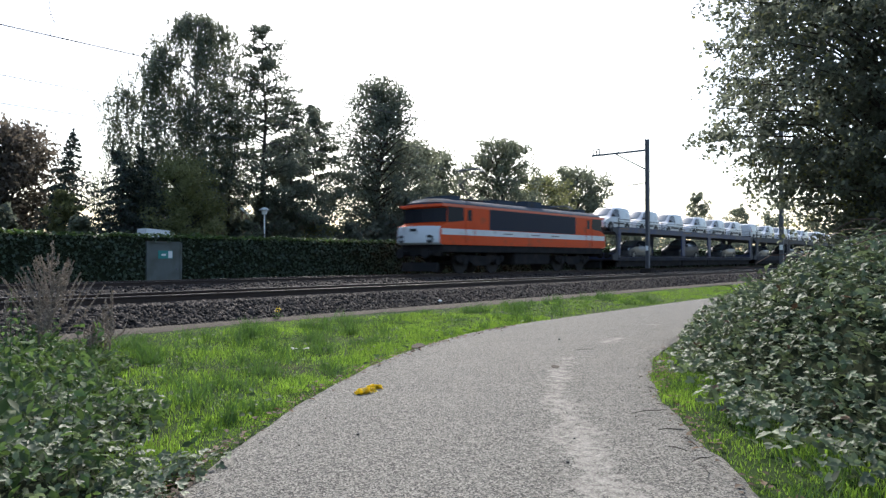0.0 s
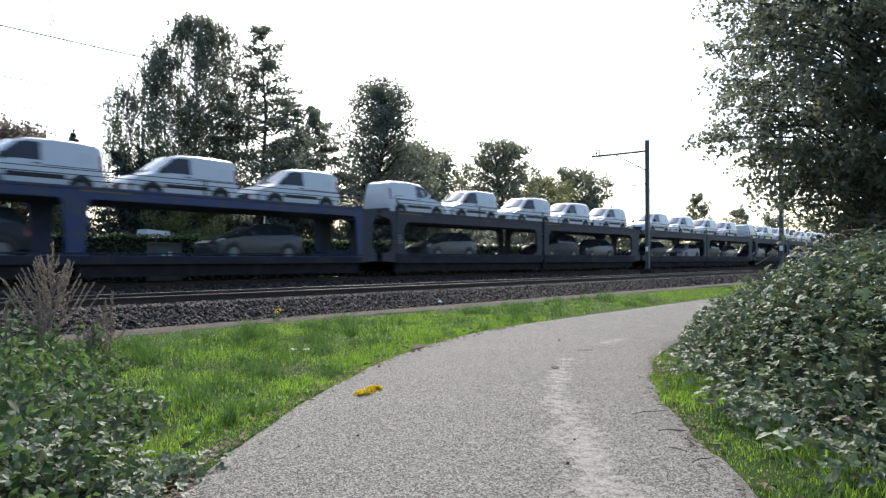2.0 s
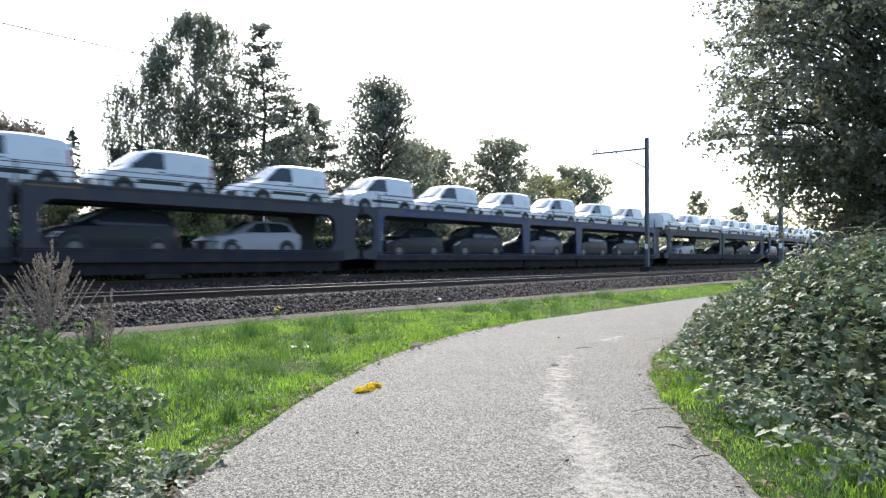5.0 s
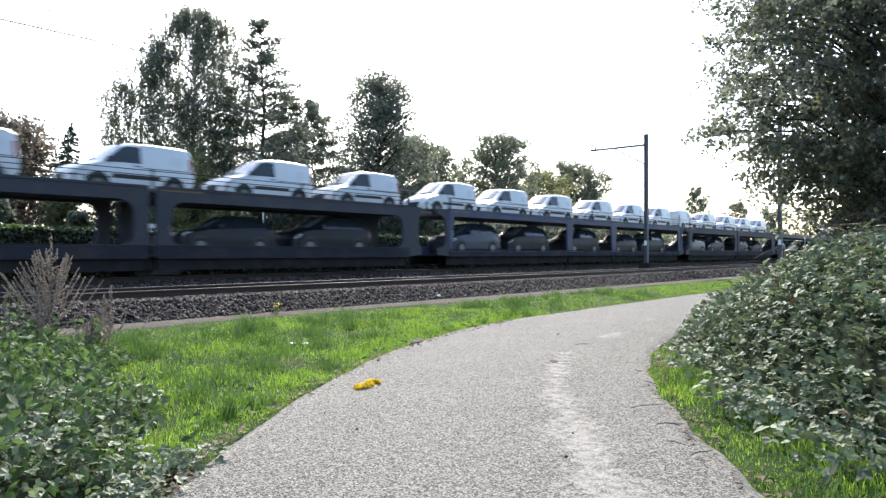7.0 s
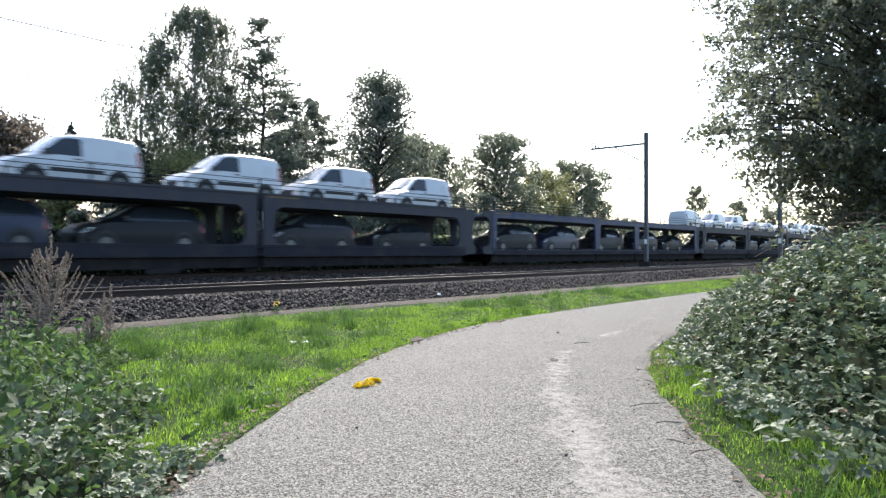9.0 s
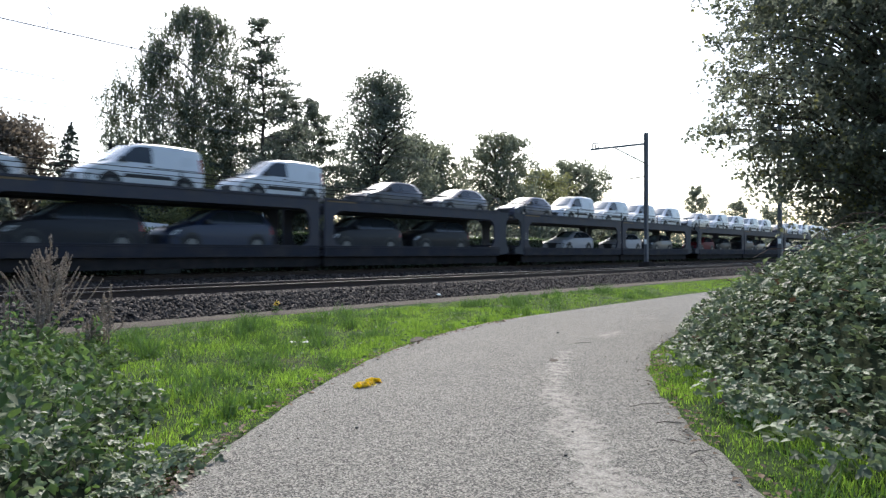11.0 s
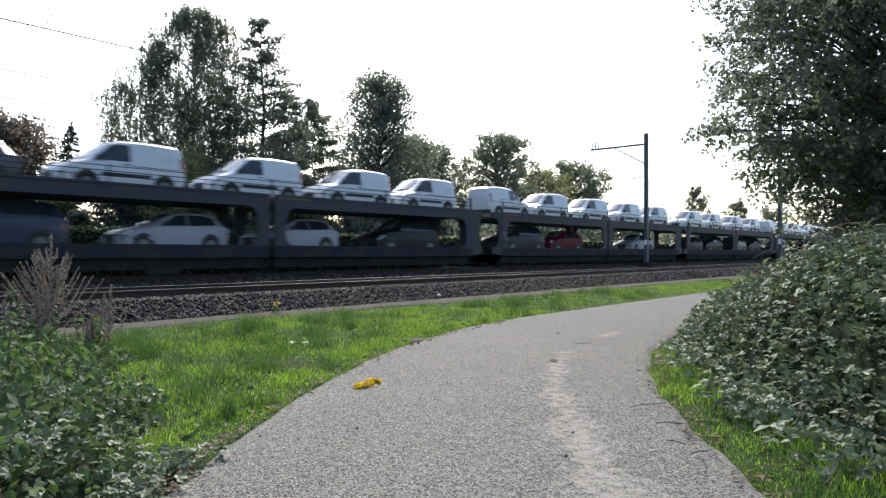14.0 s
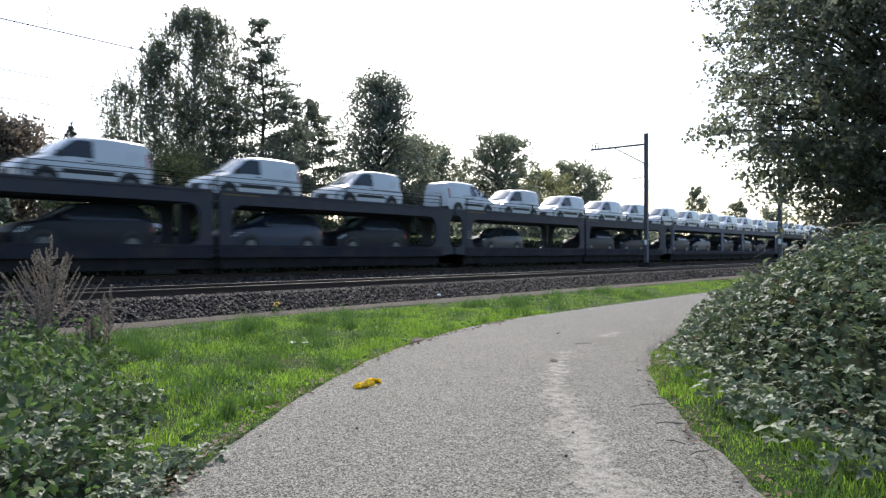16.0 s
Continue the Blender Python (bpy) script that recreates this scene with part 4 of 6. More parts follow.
def build_car(shape, paint, label, category="car"):
    """x from the nose to the tail; z from the deck."""
    stations, d = CAR_SHAPES[shape]
    car = empty("delivery_van" if shape == "van" else "passenger_car", pose(0, 0, 0), label, category, "vehicles on the car carrier train")
    L = stations[-1][0]
    body = part("body", loft(bmesh.new(), [section(*s) for s in stations]), paint, car, smooth=True)

    def flank(x, z, out):
        """Half the width of the flank at x and z."""
        xs = [s[0] for s in stations]
        zb, belt, top, wb, wt = (float(np.interp(x, xs, [s[k] for s in stations])) for k in (1, 2, 3, 4, 5))
        return float(np.interp(z, [zb, (zb + belt) / 2, belt, top - 0.07, top], [wb * 0.9, wb, wb * 0.975, wt, wt * 0.86])) + out

    def pane(name, pts, s, mat, parent, out=0.022, deep=0.05):
        n = [[(x, s * flank(x, z, o), z) for x, z in pts] for o in (out, out - deep)]
        return part(name, loft(bmesh.new(), n), mat, parent)

    x0, z0, x1, z1 = d["ws"]
    w0, w1 = flank(x0, z0, -0.05) - 0.08, flank(x1, z1, -0.06)
    bm = bmesh.new()
    loft(bm, [[(x0 - o, y * w0, z0 + o), (x0 + (x1 - x0) * 0.5 - o, y * (w0 + w1) / 2, (z0 + z1) / 2 + o + 0.02), (x1 - o, y * w1, z1 + o + 0.01), (x1 + 0.05, y * w1, z1 - 0.06), (x0 + 0.08, y * w0, z0 - 0.06)]
              for y, o in ((-1, 0.0), (-0.6, 0.035), (0, 0.045), (0.6, 0.035), (1, 0.0))])
    part("windscreen", bm, screen_glass, body, smooth=True)
    xa, za, xb, zb = d["rear"]
    wa, wb = flank(xa, za, -0.12), flank(xb, zb, -0.1)
    bm = bmesh.new()
    loft(bm, [[(xa + 0.03, y * wa, za), (xb + 0.03, y * wb, zb), (xb - 0.05, y * wb, zb), (xa - 0.05, y * wa, za)] for y in (-1, 1)])
    part("rear_window" if shape != "van" else "rear_door_panel", bm, car_glass if shape != "van" else paint, body)
    for s in (-1, 1):
        pane("side_window", d["side"], s, car_glass, body)
        if d["side2"]:
            pane("side_window", d["side2"], s, car_glass, body)
        belt = stations[4][2]
        if shape == "van":
            pane("rub_strip", [(1.28, .58), (2.95, .58), (2.95, .70), (1.28, .70)], s, trim_black, body, out=0.02)
            pane("slide_rail", [(2.34, .95), (3.95, .95), (3.95, .975), (2.34, .975)], s, trim_black, body, out=0.008)
            pane("door_seam", [(2.32, .30), (2.337, .30), (2.337, 1.60), (2.32, 1.60)], s, trim_black, body, out=0.005)
            pane("door_handle", [(2.04, .98), (2.24, .98), (2.24, 1.02), (2.04, 1.02)], s, trim_black, body, out=0.025)
        pane("bumper_corner", [(.05, .28), (.20, .24), (.48, .22), (.46, .54), (.22, .61), (.05, .57)], s, trim_black, body, out=0.022)
        pane("headlight", [(.10, .64), (.34, .70), (.52, .84), (.30, .82)], s, lamp_clear, body, out=0.015)
        low, high = (.92, 1.42) if shape == "van" else (.74, 1.06)
        pane("tail_lamp", [(L - .16, low), (L - .07, low), (L - .08, high), (L - .17, high)], s, lamp_red, body, out=0.02)
        mirror = bmesh.new()
        mx, mz = d["side"][0][0] + 0.12, d["side"][0][1] + 0.06
        box(mirror, mx - 0.06, mx + 0.08, *sorted((s * (flank(mx, mz, 0.03)), s * (flank(mx, mz, 0.2)))), mz - 0.07, mz + 0.09, 0.02)
        part("mirror", mirror, trim_black, body)
        for x in d["wheels"]:
            r = d["r"]
            w = flank(x, 0.62, 0.006)
            part("wheel_arch", cylinder(bmesh.new(), (x, s * (w - 0.1), r + 0.03), (x, s * (w + 0.002), r + 0.03), r + 0.07, sides=20), trim_black, body)
            wheel = part("wheel", cylinder(bmesh.new(), (x, s * (w - 0.16), r), (x, s * (w + 0.012), r), r, sides=20), tyre_rubber, car)
            rim = bmesh.new()
            cylinder(rim, (x, s * (w - 0.05), r), (x, s * (w + 0.02), r), r * 0.62, sides=14)
            part("rim", rim, rim_grey, wheel)
    box_f = bmesh.new()
    loft(box_f, [[(-0.02 + 0.13 * abs(y) ** 3, y * stations[1][4] * 1.02, .24), (-0.03 + 0.13 * abs(y) ** 3, y * stations[1][4] * 1.02, .64), (0.52, y * stations[1][4] * 1.115, .60), (0.54, y * stations[1][4] * 1.115, .20)] for y in (-1, -0.7, 0, 0.7, 1)])
    part("front_bumper", box_f, trim_black, body)
    part("grille", box(bmesh.new(), -0.012, 0.1, -0.40, 0.40, .58, .66), trim_black, body)
    part("rear_bumper", box(bmesh.new(), L - 0.1, L + 0.05, -stations[-2][4], stations[-2][4], .28, .50, 0.03), trim_black, body)
    return car


def build_train():
    build_locomotive()
    # wagons: where each begins and which kind it is
    kinds = {"b": build_wagon(wagon_blue, "blue two-deck car carrier wagon loaded with vehicles", [(0, 11.9), (11.9, 17.95), (17.95, 29.8)]),
             "g": build_wagon(wagon_brown, "grimy grey brown two-deck car carrier wagon loaded with vehicles", [(0, 12.35), (12.6, 24.95)])}
    fleet = [("b", 64.0), ("g", 95.9), ("g", 123.0), ("g", 149.9), ("b", 176.8), ("g", 209.2), ("b", 237.0), ("g", 269.0), ("b", 296.3), ("g", 328.0), ("g", 355.3),
             ("g", 382.8), ("g", 410.3), ("g", 437.9), ("g", 464.9), ("g", 491.7), ("b", 518.6), ("g", 550.5), ("g", 577.7)]
    used = set()
    for kind, q in fleet:
        ob = kinds[kind] if kind not in used else copy_thing(kinds[kind], pose(0, 0, 0))
        used.add(kind)
        TRAIN.append((ob, q - 19.155, FAR, RAIL - 0.006))
    models = {"white van": build_car("van", paint_white, "white panel van with black trim on the upper deck", "van"),
              "silver carrier": build_car("people_carrier", paint_bright, "silver people carrier on the upper deck"),
              "graphite hatch": build_car("hatchback", paint_graphite, "dark graphite hatchback on the upper deck"),
              "grey hatch": build_car("hatchback", paint_grey, "mid grey hatchback on the upper deck"),
              "navy hatch": build_car("hatchback", paint_navy, "navy blue hatchback on the upper deck"),
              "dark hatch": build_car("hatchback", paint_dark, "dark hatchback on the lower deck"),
              "light hatch": build_car("hatchback", paint_light_silver, "pale hatchback on the lower deck, paint dulled for deck shade"),
              "silver hatch": build_car("hatchback", paint_silver, "silver hatchback on the lower deck, paint darkened for deck shade"),
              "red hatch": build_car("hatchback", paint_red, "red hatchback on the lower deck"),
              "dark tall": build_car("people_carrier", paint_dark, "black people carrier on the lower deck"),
              "blue tall": build_car("people_carrier", paint_blue, "dark blue people carrier on the lower deck")}
    seen = set()

    def load(model, tail, deck, back=False):
        ob = models[model]
        if model in seen:
            ob = copy_thing(ob, pose(0, 0, 0))
        seen.add(model)
        length = CAR_SHAPES["van" if "van" in model else "people_carrier" if "carrier" in model or "tall" in model else "hatchback"][0][-1][0]
        LOADS.append((ob, tail - length if not back else tail, deck, back))

    LOADS = []
    upper = [67.8, 72.9, 78.0, 83.6, 88.5, 93.5, 105.2, 110.8, 115.8, 121.3, 129.1, 134.7, 140.5, 146.3, 158.7, 164.7, 169.6, 175.0, 180.4, 185.5, 190.7, 196.0, 201.3, 206.4,
             218.4, 224.0, 229.4, 234.6, 240.6, 245.7, 250.9, 256.6, 261.8, 267.0, 277.7, 283.4, 288.5, 294.0, 336.0, 341.6, 365.5, 370.7, 375.6, 380.7, 393.0, 397.9, 403.0, 407.9,
             420.0, 425.2, 430.4, 435.2, 446.7, 452.2, 457.6, 462.7, 470.5, 475.8, 482.1, 488.1, 500.2, 505.9, 511.4, 515.9, 521.8, 527.0, 532.2, 537.4, 542.6, 547.8, 560.5, 566.0, 571.4, 576.6, 584.0, 589.4, 595.0, 600.5]
    for q in upper:
        load("white van", q, 2.72)
    for q in (100.7, 154.2, 214.0, 272.9, 330.2, 442.3, 495.7, 556.0):
        load("white van", q, 2.72, True)
    for model, q in (("graphite hatch", 348.0), ("grey hatch", 353.2), ("navy hatch", 360.0), ("graphite hatch", 414.8)):
        load(model, q, 2.72)
    load("silver carrier", 387.7, 2.72)
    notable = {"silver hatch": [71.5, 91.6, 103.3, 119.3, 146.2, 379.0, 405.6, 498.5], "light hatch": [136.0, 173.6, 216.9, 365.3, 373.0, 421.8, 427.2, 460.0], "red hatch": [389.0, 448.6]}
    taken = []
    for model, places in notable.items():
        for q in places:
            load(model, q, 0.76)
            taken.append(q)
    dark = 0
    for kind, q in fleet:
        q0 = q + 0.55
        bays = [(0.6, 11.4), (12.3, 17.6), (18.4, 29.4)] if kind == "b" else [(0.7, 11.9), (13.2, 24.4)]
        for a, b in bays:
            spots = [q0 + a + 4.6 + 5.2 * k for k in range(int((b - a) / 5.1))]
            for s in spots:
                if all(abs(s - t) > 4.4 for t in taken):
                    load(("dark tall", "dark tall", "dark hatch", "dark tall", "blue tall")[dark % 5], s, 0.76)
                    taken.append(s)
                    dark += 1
    for ob, q, deck, back in LOADS:
        TRAIN.append((ob, q - 19.67, FAR, RAIL + deck - 0.008, back))


build_train()


# ---- trees and plants ----
def ripple(x, y):
    return 0.5 * np.sin(x * 1.9 + 0.7) * np.sin(y * 1.6 + 1.1) + 0.3 * np.sin(x * 4.3 + y * 2.1) + 0.2 * np.sin(y * 6.1 - x * 3.3)


def blob(rng, n, centre, radius):
    """Points in a soft ball."""
    p = rng.normal(size=(n, 3))
    p /= np.linalg.norm(p, axis=1, keepdims=True)
    return np.asarray(centre) + p * (rng.uniform(0, 1, (n, 1)) ** 0.45) * np.asarray(radius)


def limb(bm, a, b, r, rng, bend=0.12, droop=0.0):
    a, b = Vector(a), Vector(b)
    pts, n = [], 4
    for k in range(n):
        t = k / (n - 1)
        w = math.sin(t * math.pi) * bend * (b - a).length
        pts.append(a.lerp(b, t) + Vector((rng.uniform(-1, 1) * w, rng.uniform(-1, 1) * w, w * 0.6 - droop * t * t)))
    tube(bm, pts, [max(r * (1 - 0.85 * k / (n - 1)), 0.006) for k in range(n)], 4)


def build_tree(name, x, y, height, radius, clear, style, mat, wood, label, seed, count=9000, leaf=0.15, clumps=60, trunk=0.16, base=0.2, puff=1.0, waist=1.0):
    """A tapered trunk with limbs, and leaves in clumps at the limbs' ends."""
    rng = np.random.default_rng(seed)
    tree = empty(name, pose(x, y, base), label, "tree", "trees along the railway")
    stem = bmesh.new()
    pts = [(rng.normal(0, 0.05) * k, rng.normal(0, 0.05) * k, height * 0.97 * k / 6) for k in range(7)]
    tube(stem, [(0, 0, -0.3)] + pts[1:], [trunk * 1.15] + [trunk * (1 - 0.93 * k / 6) for k in range(1, 7)], 9)

    def on_trunk(z):
        return [float(np.interp(z, [p[2] for p in pts], [p[i] for p in pts])) for i in (0, 1)] + [z]

    cloud = []
    per = count // clumps
    for k in range(clumps):
        t = (k + rng.uniform(0, 1)) / clumps
        turn = rng.uniform(0, 2 * math.pi)
        if style == "broad":
            z = clear + (height - clear) * t ** 0.92
            u = (z - clear) / (height - clear)
            reach = radius * math.sqrt(max(0.05, 1 - abs(2 * u - 0.85) ** 2.2 / 1.6)) * (rng.uniform(0.35, 1.05) if waist == 1 else 0.3 + 0.75 * rng.uniform() ** 0.5) * min(1.0, waist + 5 * u)
            size = min(radius, 3.0) * rng.uniform(0.16, 0.34) * puff
            c = np.array((reach * math.cos(turn), reach * math.sin(turn), min(z + rng.normal(0, 0.3), height - size * 0.5)))
            root = np.array(on_trunk(max(clear * 0.85, z - reach * 0.6)))
            limb(stem, tuple(root), tuple(c), trunk * (0.3 if clumps < 300 else 0.14), rng)
            cloud.append(blob(rng, per // 2, c, (size, size, size * 0.8)))
            for f in (0.5, 0.7, 0.88):
                cloud.append(blob(rng, per // 6, root + (c - root) * f + rng.normal(0, size * 0.42, 3), (size * 0.8, size * 0.8, size * 0.6)))
        elif style == "layered":
            tiers = max(clumps // 6, 4)
            tier = k % tiers
            u = ((tier + 0.5) / tiers) ** 0.92 + rng.normal(0, 0.012)
            z = clear + (height - clear) * min(u, 0.985)
            reach = float(np.interp(u, [0, 0.15, 0.45, 0.75, 0.9, 1], [0.75, 1.0, 0.82, 0.46, 0.3, 0.08])) * radius * rng.uniform(0.55, 1.15)
            root = np.array(on_trunk(max(z - 0.12 * reach, 0.5)))
            c = np.array((reach * math.cos(turn), reach * math.sin(turn), z + 0.12 * reach + rng.normal(0, 0.1)))
            limb(stem, tuple(root), tuple(c), trunk * 0.22, rng, 0.05, 0.05)
            for f in (0.3, 0.5, 0.68, 0.85, 1.0):
                q = (0.22 + 0.19 * reach) * rng.uniform(0.6, 1.2) * (0.75 if f < 0.4 else 1.0)
                cloud.append(blob(rng, int(per * 0.26 * (0.3 + 0.7 * (1 - u * u))), root + (c - root) * f + rng.normal(0, 0.10, 3) - np.array([0, 0, 0.1 * f]), (q, q, q * 0.48)))
        elif style == "weeping":
            z = clear + (height - clear) * min(t ** 1.05 + 0.01, 0.99)
            u = (z - clear) / (height - clear)
            reach = radius * float(np.interp(u, [0, 0.3, 0.55, 0.75, 0.9, 1], [0.9, 1.0, 1.0, 0.86, 0.58, 0.14])) * (0.2 + 0.9 * rng.uniform() ** 0.7) * (0.88 + 0.2 * math.sin(2 * turn + 1 + 3 * u))
            c = np.array((reach * math.cos(turn), reach * math.sin(turn), z))
            limb(stem, on_trunk(max(clear * 0.7, z - 0.9 * reach)), tuple(c), trunk * 0.22, rng)
            for _ in range(7):
                top = c * np.array([1, 1, 1]) + rng.normal(0, 1, 3) * np.array([0.26, 0.26, 0.2])
                hang = rng.uniform(0.7, 2.6) * (1 - 0.45 * u)
                m = max(per // 8, 5)
                fall = rng.uniform(0, 1, m)
                drift = rng.normal(0, 0.12, 2)
                cloud.append(np.stack([top[0] + rng.normal(0, 0.05, m) + drift[0] * fall, top[1] + rng.normal(0, 0.05, m) + drift[1] * fall, np.maximum(top[2] - hang * fall, 0.5)], 1))
            cloud.append(blob(rng, per // 4, c * np.array([0.85, 0.85, 1]), (0.35, 0.35, 0.4)))
        else:  # conifer: drooping fronds round the stem
            z = clear + (height - clear) * min(t, 0.985)
            u = (z - clear) / (height - clear)
            reach = radius * (1 - u) ** 0.9 * rng.uniform(0.72, 1.12) + 0.05
            root = np.array(on_trunk(z))
            tip = np.array((reach * math.cos(turn), reach * math.sin(turn), z - 0.30 * reach))
            limb(stem, tuple(root), tuple(tip), trunk * 0.14, rng, 0.02, 0.06)
            few = max(int(per * (0.16 + 0.84 * (1 - u))), 6)
            f = rng.uniform(0.05, 1, few) ** 0.75
            across = rng.uniform(-1, 1, few) * (0.05 + 0.42 * reach * (1.05 - f) * np.minimum(f * 3, 1))
            way = np.array((-math.sin(turn), math.cos(turn), 0))
            cloud.append(root + (tip - root) * f[:, None] + way * across[:, None] - np.array([0, 0, 1]) * (0.25 * np.abs(across) + 0.05 * rng.uniform(0, 1, few))[:, None])
            if t > 0.985:
                cloud.append(np.stack([rng.normal(0, 0.02, 12) + pts[-1][0], rng.normal(0, 0.02, 12) + pts[-1][1], rng.uniform(height * 0.93, height * 1.02, 12)], 1))
    part("trunk", stem, wood, tree, smooth=True)
    crown = leaves("crown", np.concatenate(cloud), leaf, mat, rng, flat=0.25, droop=0.5 if style != "weeping" else 3.0, long={"conifer": 2.4, "weeping": 2.6}.get(style, 1.5))
    crown.parent = tree
    return tree


def build_trees():
    dark, mid, light = "dark leafy tree against the bright sky behind the barrier", "green leafy tree standing behind the ivy barrier", "yellowish green shrub behind the ivy barrier"
    build_tree("broadleaf_tree", 12.0, 40.0, 8.0, 3.0, 1.0, "broad", leaf_bronze, bark, "bronze-tinged leafy tree behind the ivy barrier", 1, 16000, 0.155, 200)
    build_tree("broadleaf_tree", 8.6, 39.0, 8.2, 3.2, 0.8, "broad", leaf_bronze, bark, "bronze-tinged leafy tree behind the ivy barrier", 2, 10000, 0.165, 130)
    build_tree("shrub", 13.0, 35.0, 4.4, 1.0, 0.4, "broad", leaf_light, bark, light, 3, 4500, 0.12, 40, 0.06)
    build_tree("conifer_tree", 13.85, 36.3, 7.6, 3.1, 0.3, "conifer", needle, bark, "dark narrow conifer behind the ivy barrier", 4, 13000, 0.085, 220, 0.12)
    build_tree("conifer_tree", 15.8, 35.2, 6.8, 3.9, 0.2, "conifer", needle, bark, "dark broad conifer behind the ivy barrier", 5, 14000, 0.09, 230, 0.14)
    build_tree("conifer_tree", 17.2, 35.8, 7.2, 3.9, 0.2, "conifer", needle, bark, "dark broad conifer behind the ivy barrier", 6, 14000, 0.09, 230, 0.14)
    build_tree("birch_tree", 20.0, 35.4, 14.8, 3.6, 3.6, "weeping", birch_leaf, birch_bark, "tall weeping birch with pale trunk behind the barrier", 7, 56000, 0.066, 250, 0.17)
    build_tree("birch_tree", 18.3, 36.4, 12.8, 1.9, 3.0, "weeping", birch_leaf, birch_bark, "slender weeping birch behind the barrier", 8, 13000, 0.064, 80, 0.10)
    build_tree("birch_tree", 16.7, 37.3, 10.4, 1.6, 2.4, "weeping", birch_leaf, birch_bark, "small weeping birch behind the barrier", 28, 11000, 0.064, 66, 0.09)
    build_tree("shrub", 17.5, 31.9, 6.2, 1.9, 0.4, "broad", leaf_light, bark, light, 9, 20000, 0.085, 120, 0.08)
    build_tree("alder_tree", 22.75, 33.0, 14.6, 3.3, 4.2, "layered", leaf_dark, bark, "tall open alder with layered branches and dark trunk", 10, 17000, 0.10, 96, 0.19)
    build_tree("alder_tree", 20.9, 33.6, 10.6, 1.8, 3.6, "layered", leaf_dark, bark, "slender alder with bare lower trunk", 11, 4200, 0.10, 48, 0.09)
    build_tree("alder_tree", 25.4, 34.0, 11.0, 3.2, 1.4, "layered", leaf_dark, bark, "open alder with layered dark branches", 12, 20000, 0.11, 110, 0.12)
    build_tree("alder_tree", 28.8, 36.0, 11.4, 3.7, 1.4, "layered", leaf_dark, bark, "open alder with layered dark branches", 13, 21000, 0.115, 120, 0.12)
    build_tree("broadleaf_tree", 34.7, 36.0, 14.1, 3.5, 1.0, "broad", leaf_dark, bark, "tall dense dark tree behind the barrier", 14, 28000, 0.135, 260, 0.22)
    build_tree("broadleaf_tree", 39.9, 38.0, 10.6, 3.4, 1.0, "broad", leaf_mid, bark, dark, 15, 17000, 0.155, 180)
    build_tree("broadleaf_tree", 47.6, 42.0, 11.0, 3.2, 1.0, "broad", leaf_mid, bark, dark, 16, 14000, 0.17, 130)
    build_tree("broadleaf_tree", 55.4, 40.0, 12.8, 4.9, 0.8, "broad", leaf_mid, bark, mid, 17, 22000, 0.18, 230, 0.2)
    build_tree("shrub", 64.5, 41.0, 10.3, 4.2, 0.6, "broad", leaf_light, bark, light, 18, 16000, 0.17, 140)
    build_tree("broadleaf_tree", 74.0, 42.0, 12.2, 5.0, 0.8, "broad", leaf_mid, bark, mid, 19, 19000, 0.2, 210, 0.2)
    build_tree("broadleaf_tree", 108.0, 40.0, 11.6, 2.0, 6.0, "broad", leaf_mid, bark, mid, 20, 2600, 0.22, 40)
    build_tree("broadleaf_tree", 127.0, 40.0, 10.3, 2.2, 5.0, "broad", leaf_mid, bark, mid, 21, 2600, 0.24, 40)
    build_tree("broadleaf_tree", 150.0, 40.0, 10.5, 4.0, 1.0, "broad", leaf_mid, bark, mid, 22, 4000, 0.3, 40)
    build_tree("broadleaf_tree", 172.0, 38.0, 10.0, 5.0, 1.0, "broad", leaf_mid, bark, mid, 23, 4000, 0.3, 40)
    # low growth behind the barrier
    rng = np.random.default_rng(77)
    for x, y, h, r, m in ((4, 33, 3.6, 1.8, leaf_dark), (7, 33, 3.2, 1.5, leaf_dark), (10.2, 36, 3.6, 1.4, leaf_dark), (12.2, 31.5, 2.9, 0.9, leaf_mid), (18.2, 33, 4.2, 1.0, leaf_dark), (20.9, 33.4, 3.3, 0.9, leaf_dark),
                          (22.9, 32.6, 4.6, 1.3, leaf_dark), (25.0, 33.5, 4.2, 1.3, leaf_mid), (27.4, 34.0, 3.6, 1.2, leaf_light), (31.5, 38, 3.4, 1.3, leaf_light), (29.6, 33.5, 3.4, 1.5, leaf_dark), (31.6, 33.2, 3.4, 1.4, leaf_dark), (33.0, 33.5, 4.2, 1.2, leaf_dark), (36, 34, 5.6, 1.9, leaf_dark), (38.5, 35, 5.6, 2.0, leaf_dark),
                          (43, 36, 6.0, 2.3, leaf_dark), (49, 38, 6.5, 2.3, leaf_dark), (60, 38, 6.0, 2.6, leaf_light), (66, 39, 6.5, 2.8, leaf_mid), (79, 42, 7.5, 2.6, leaf_mid), (20.8, 31.2, 3.1, 0.7, leaf_mid), (1, 34, 5.2, 2.2, leaf_dark), (6, 36, 5.6, 2.2, leaf_dark), (18.0, 37, 6.0, 1.6, leaf_dark),
                          (29.5, 41, 5.0, 1.8, leaf_dark), (45, 44, 7.5, 2.6, leaf_dark), (53, 46, 8.0, 3.0, leaf_dark), (58, 37, 5.0, 2.2, leaf_dark), (70, 40, 7.0, 2.8, leaf_dark), (88, 42, 5.0, 3.2, leaf_mid)):
        build_tree("shrub", x, y, h, r, 0.3, "broad", m, bark, "dense low shrub behind the ivy barrier", int(rng.integers(1000)), 1600, 0.235, 40, 0.06)
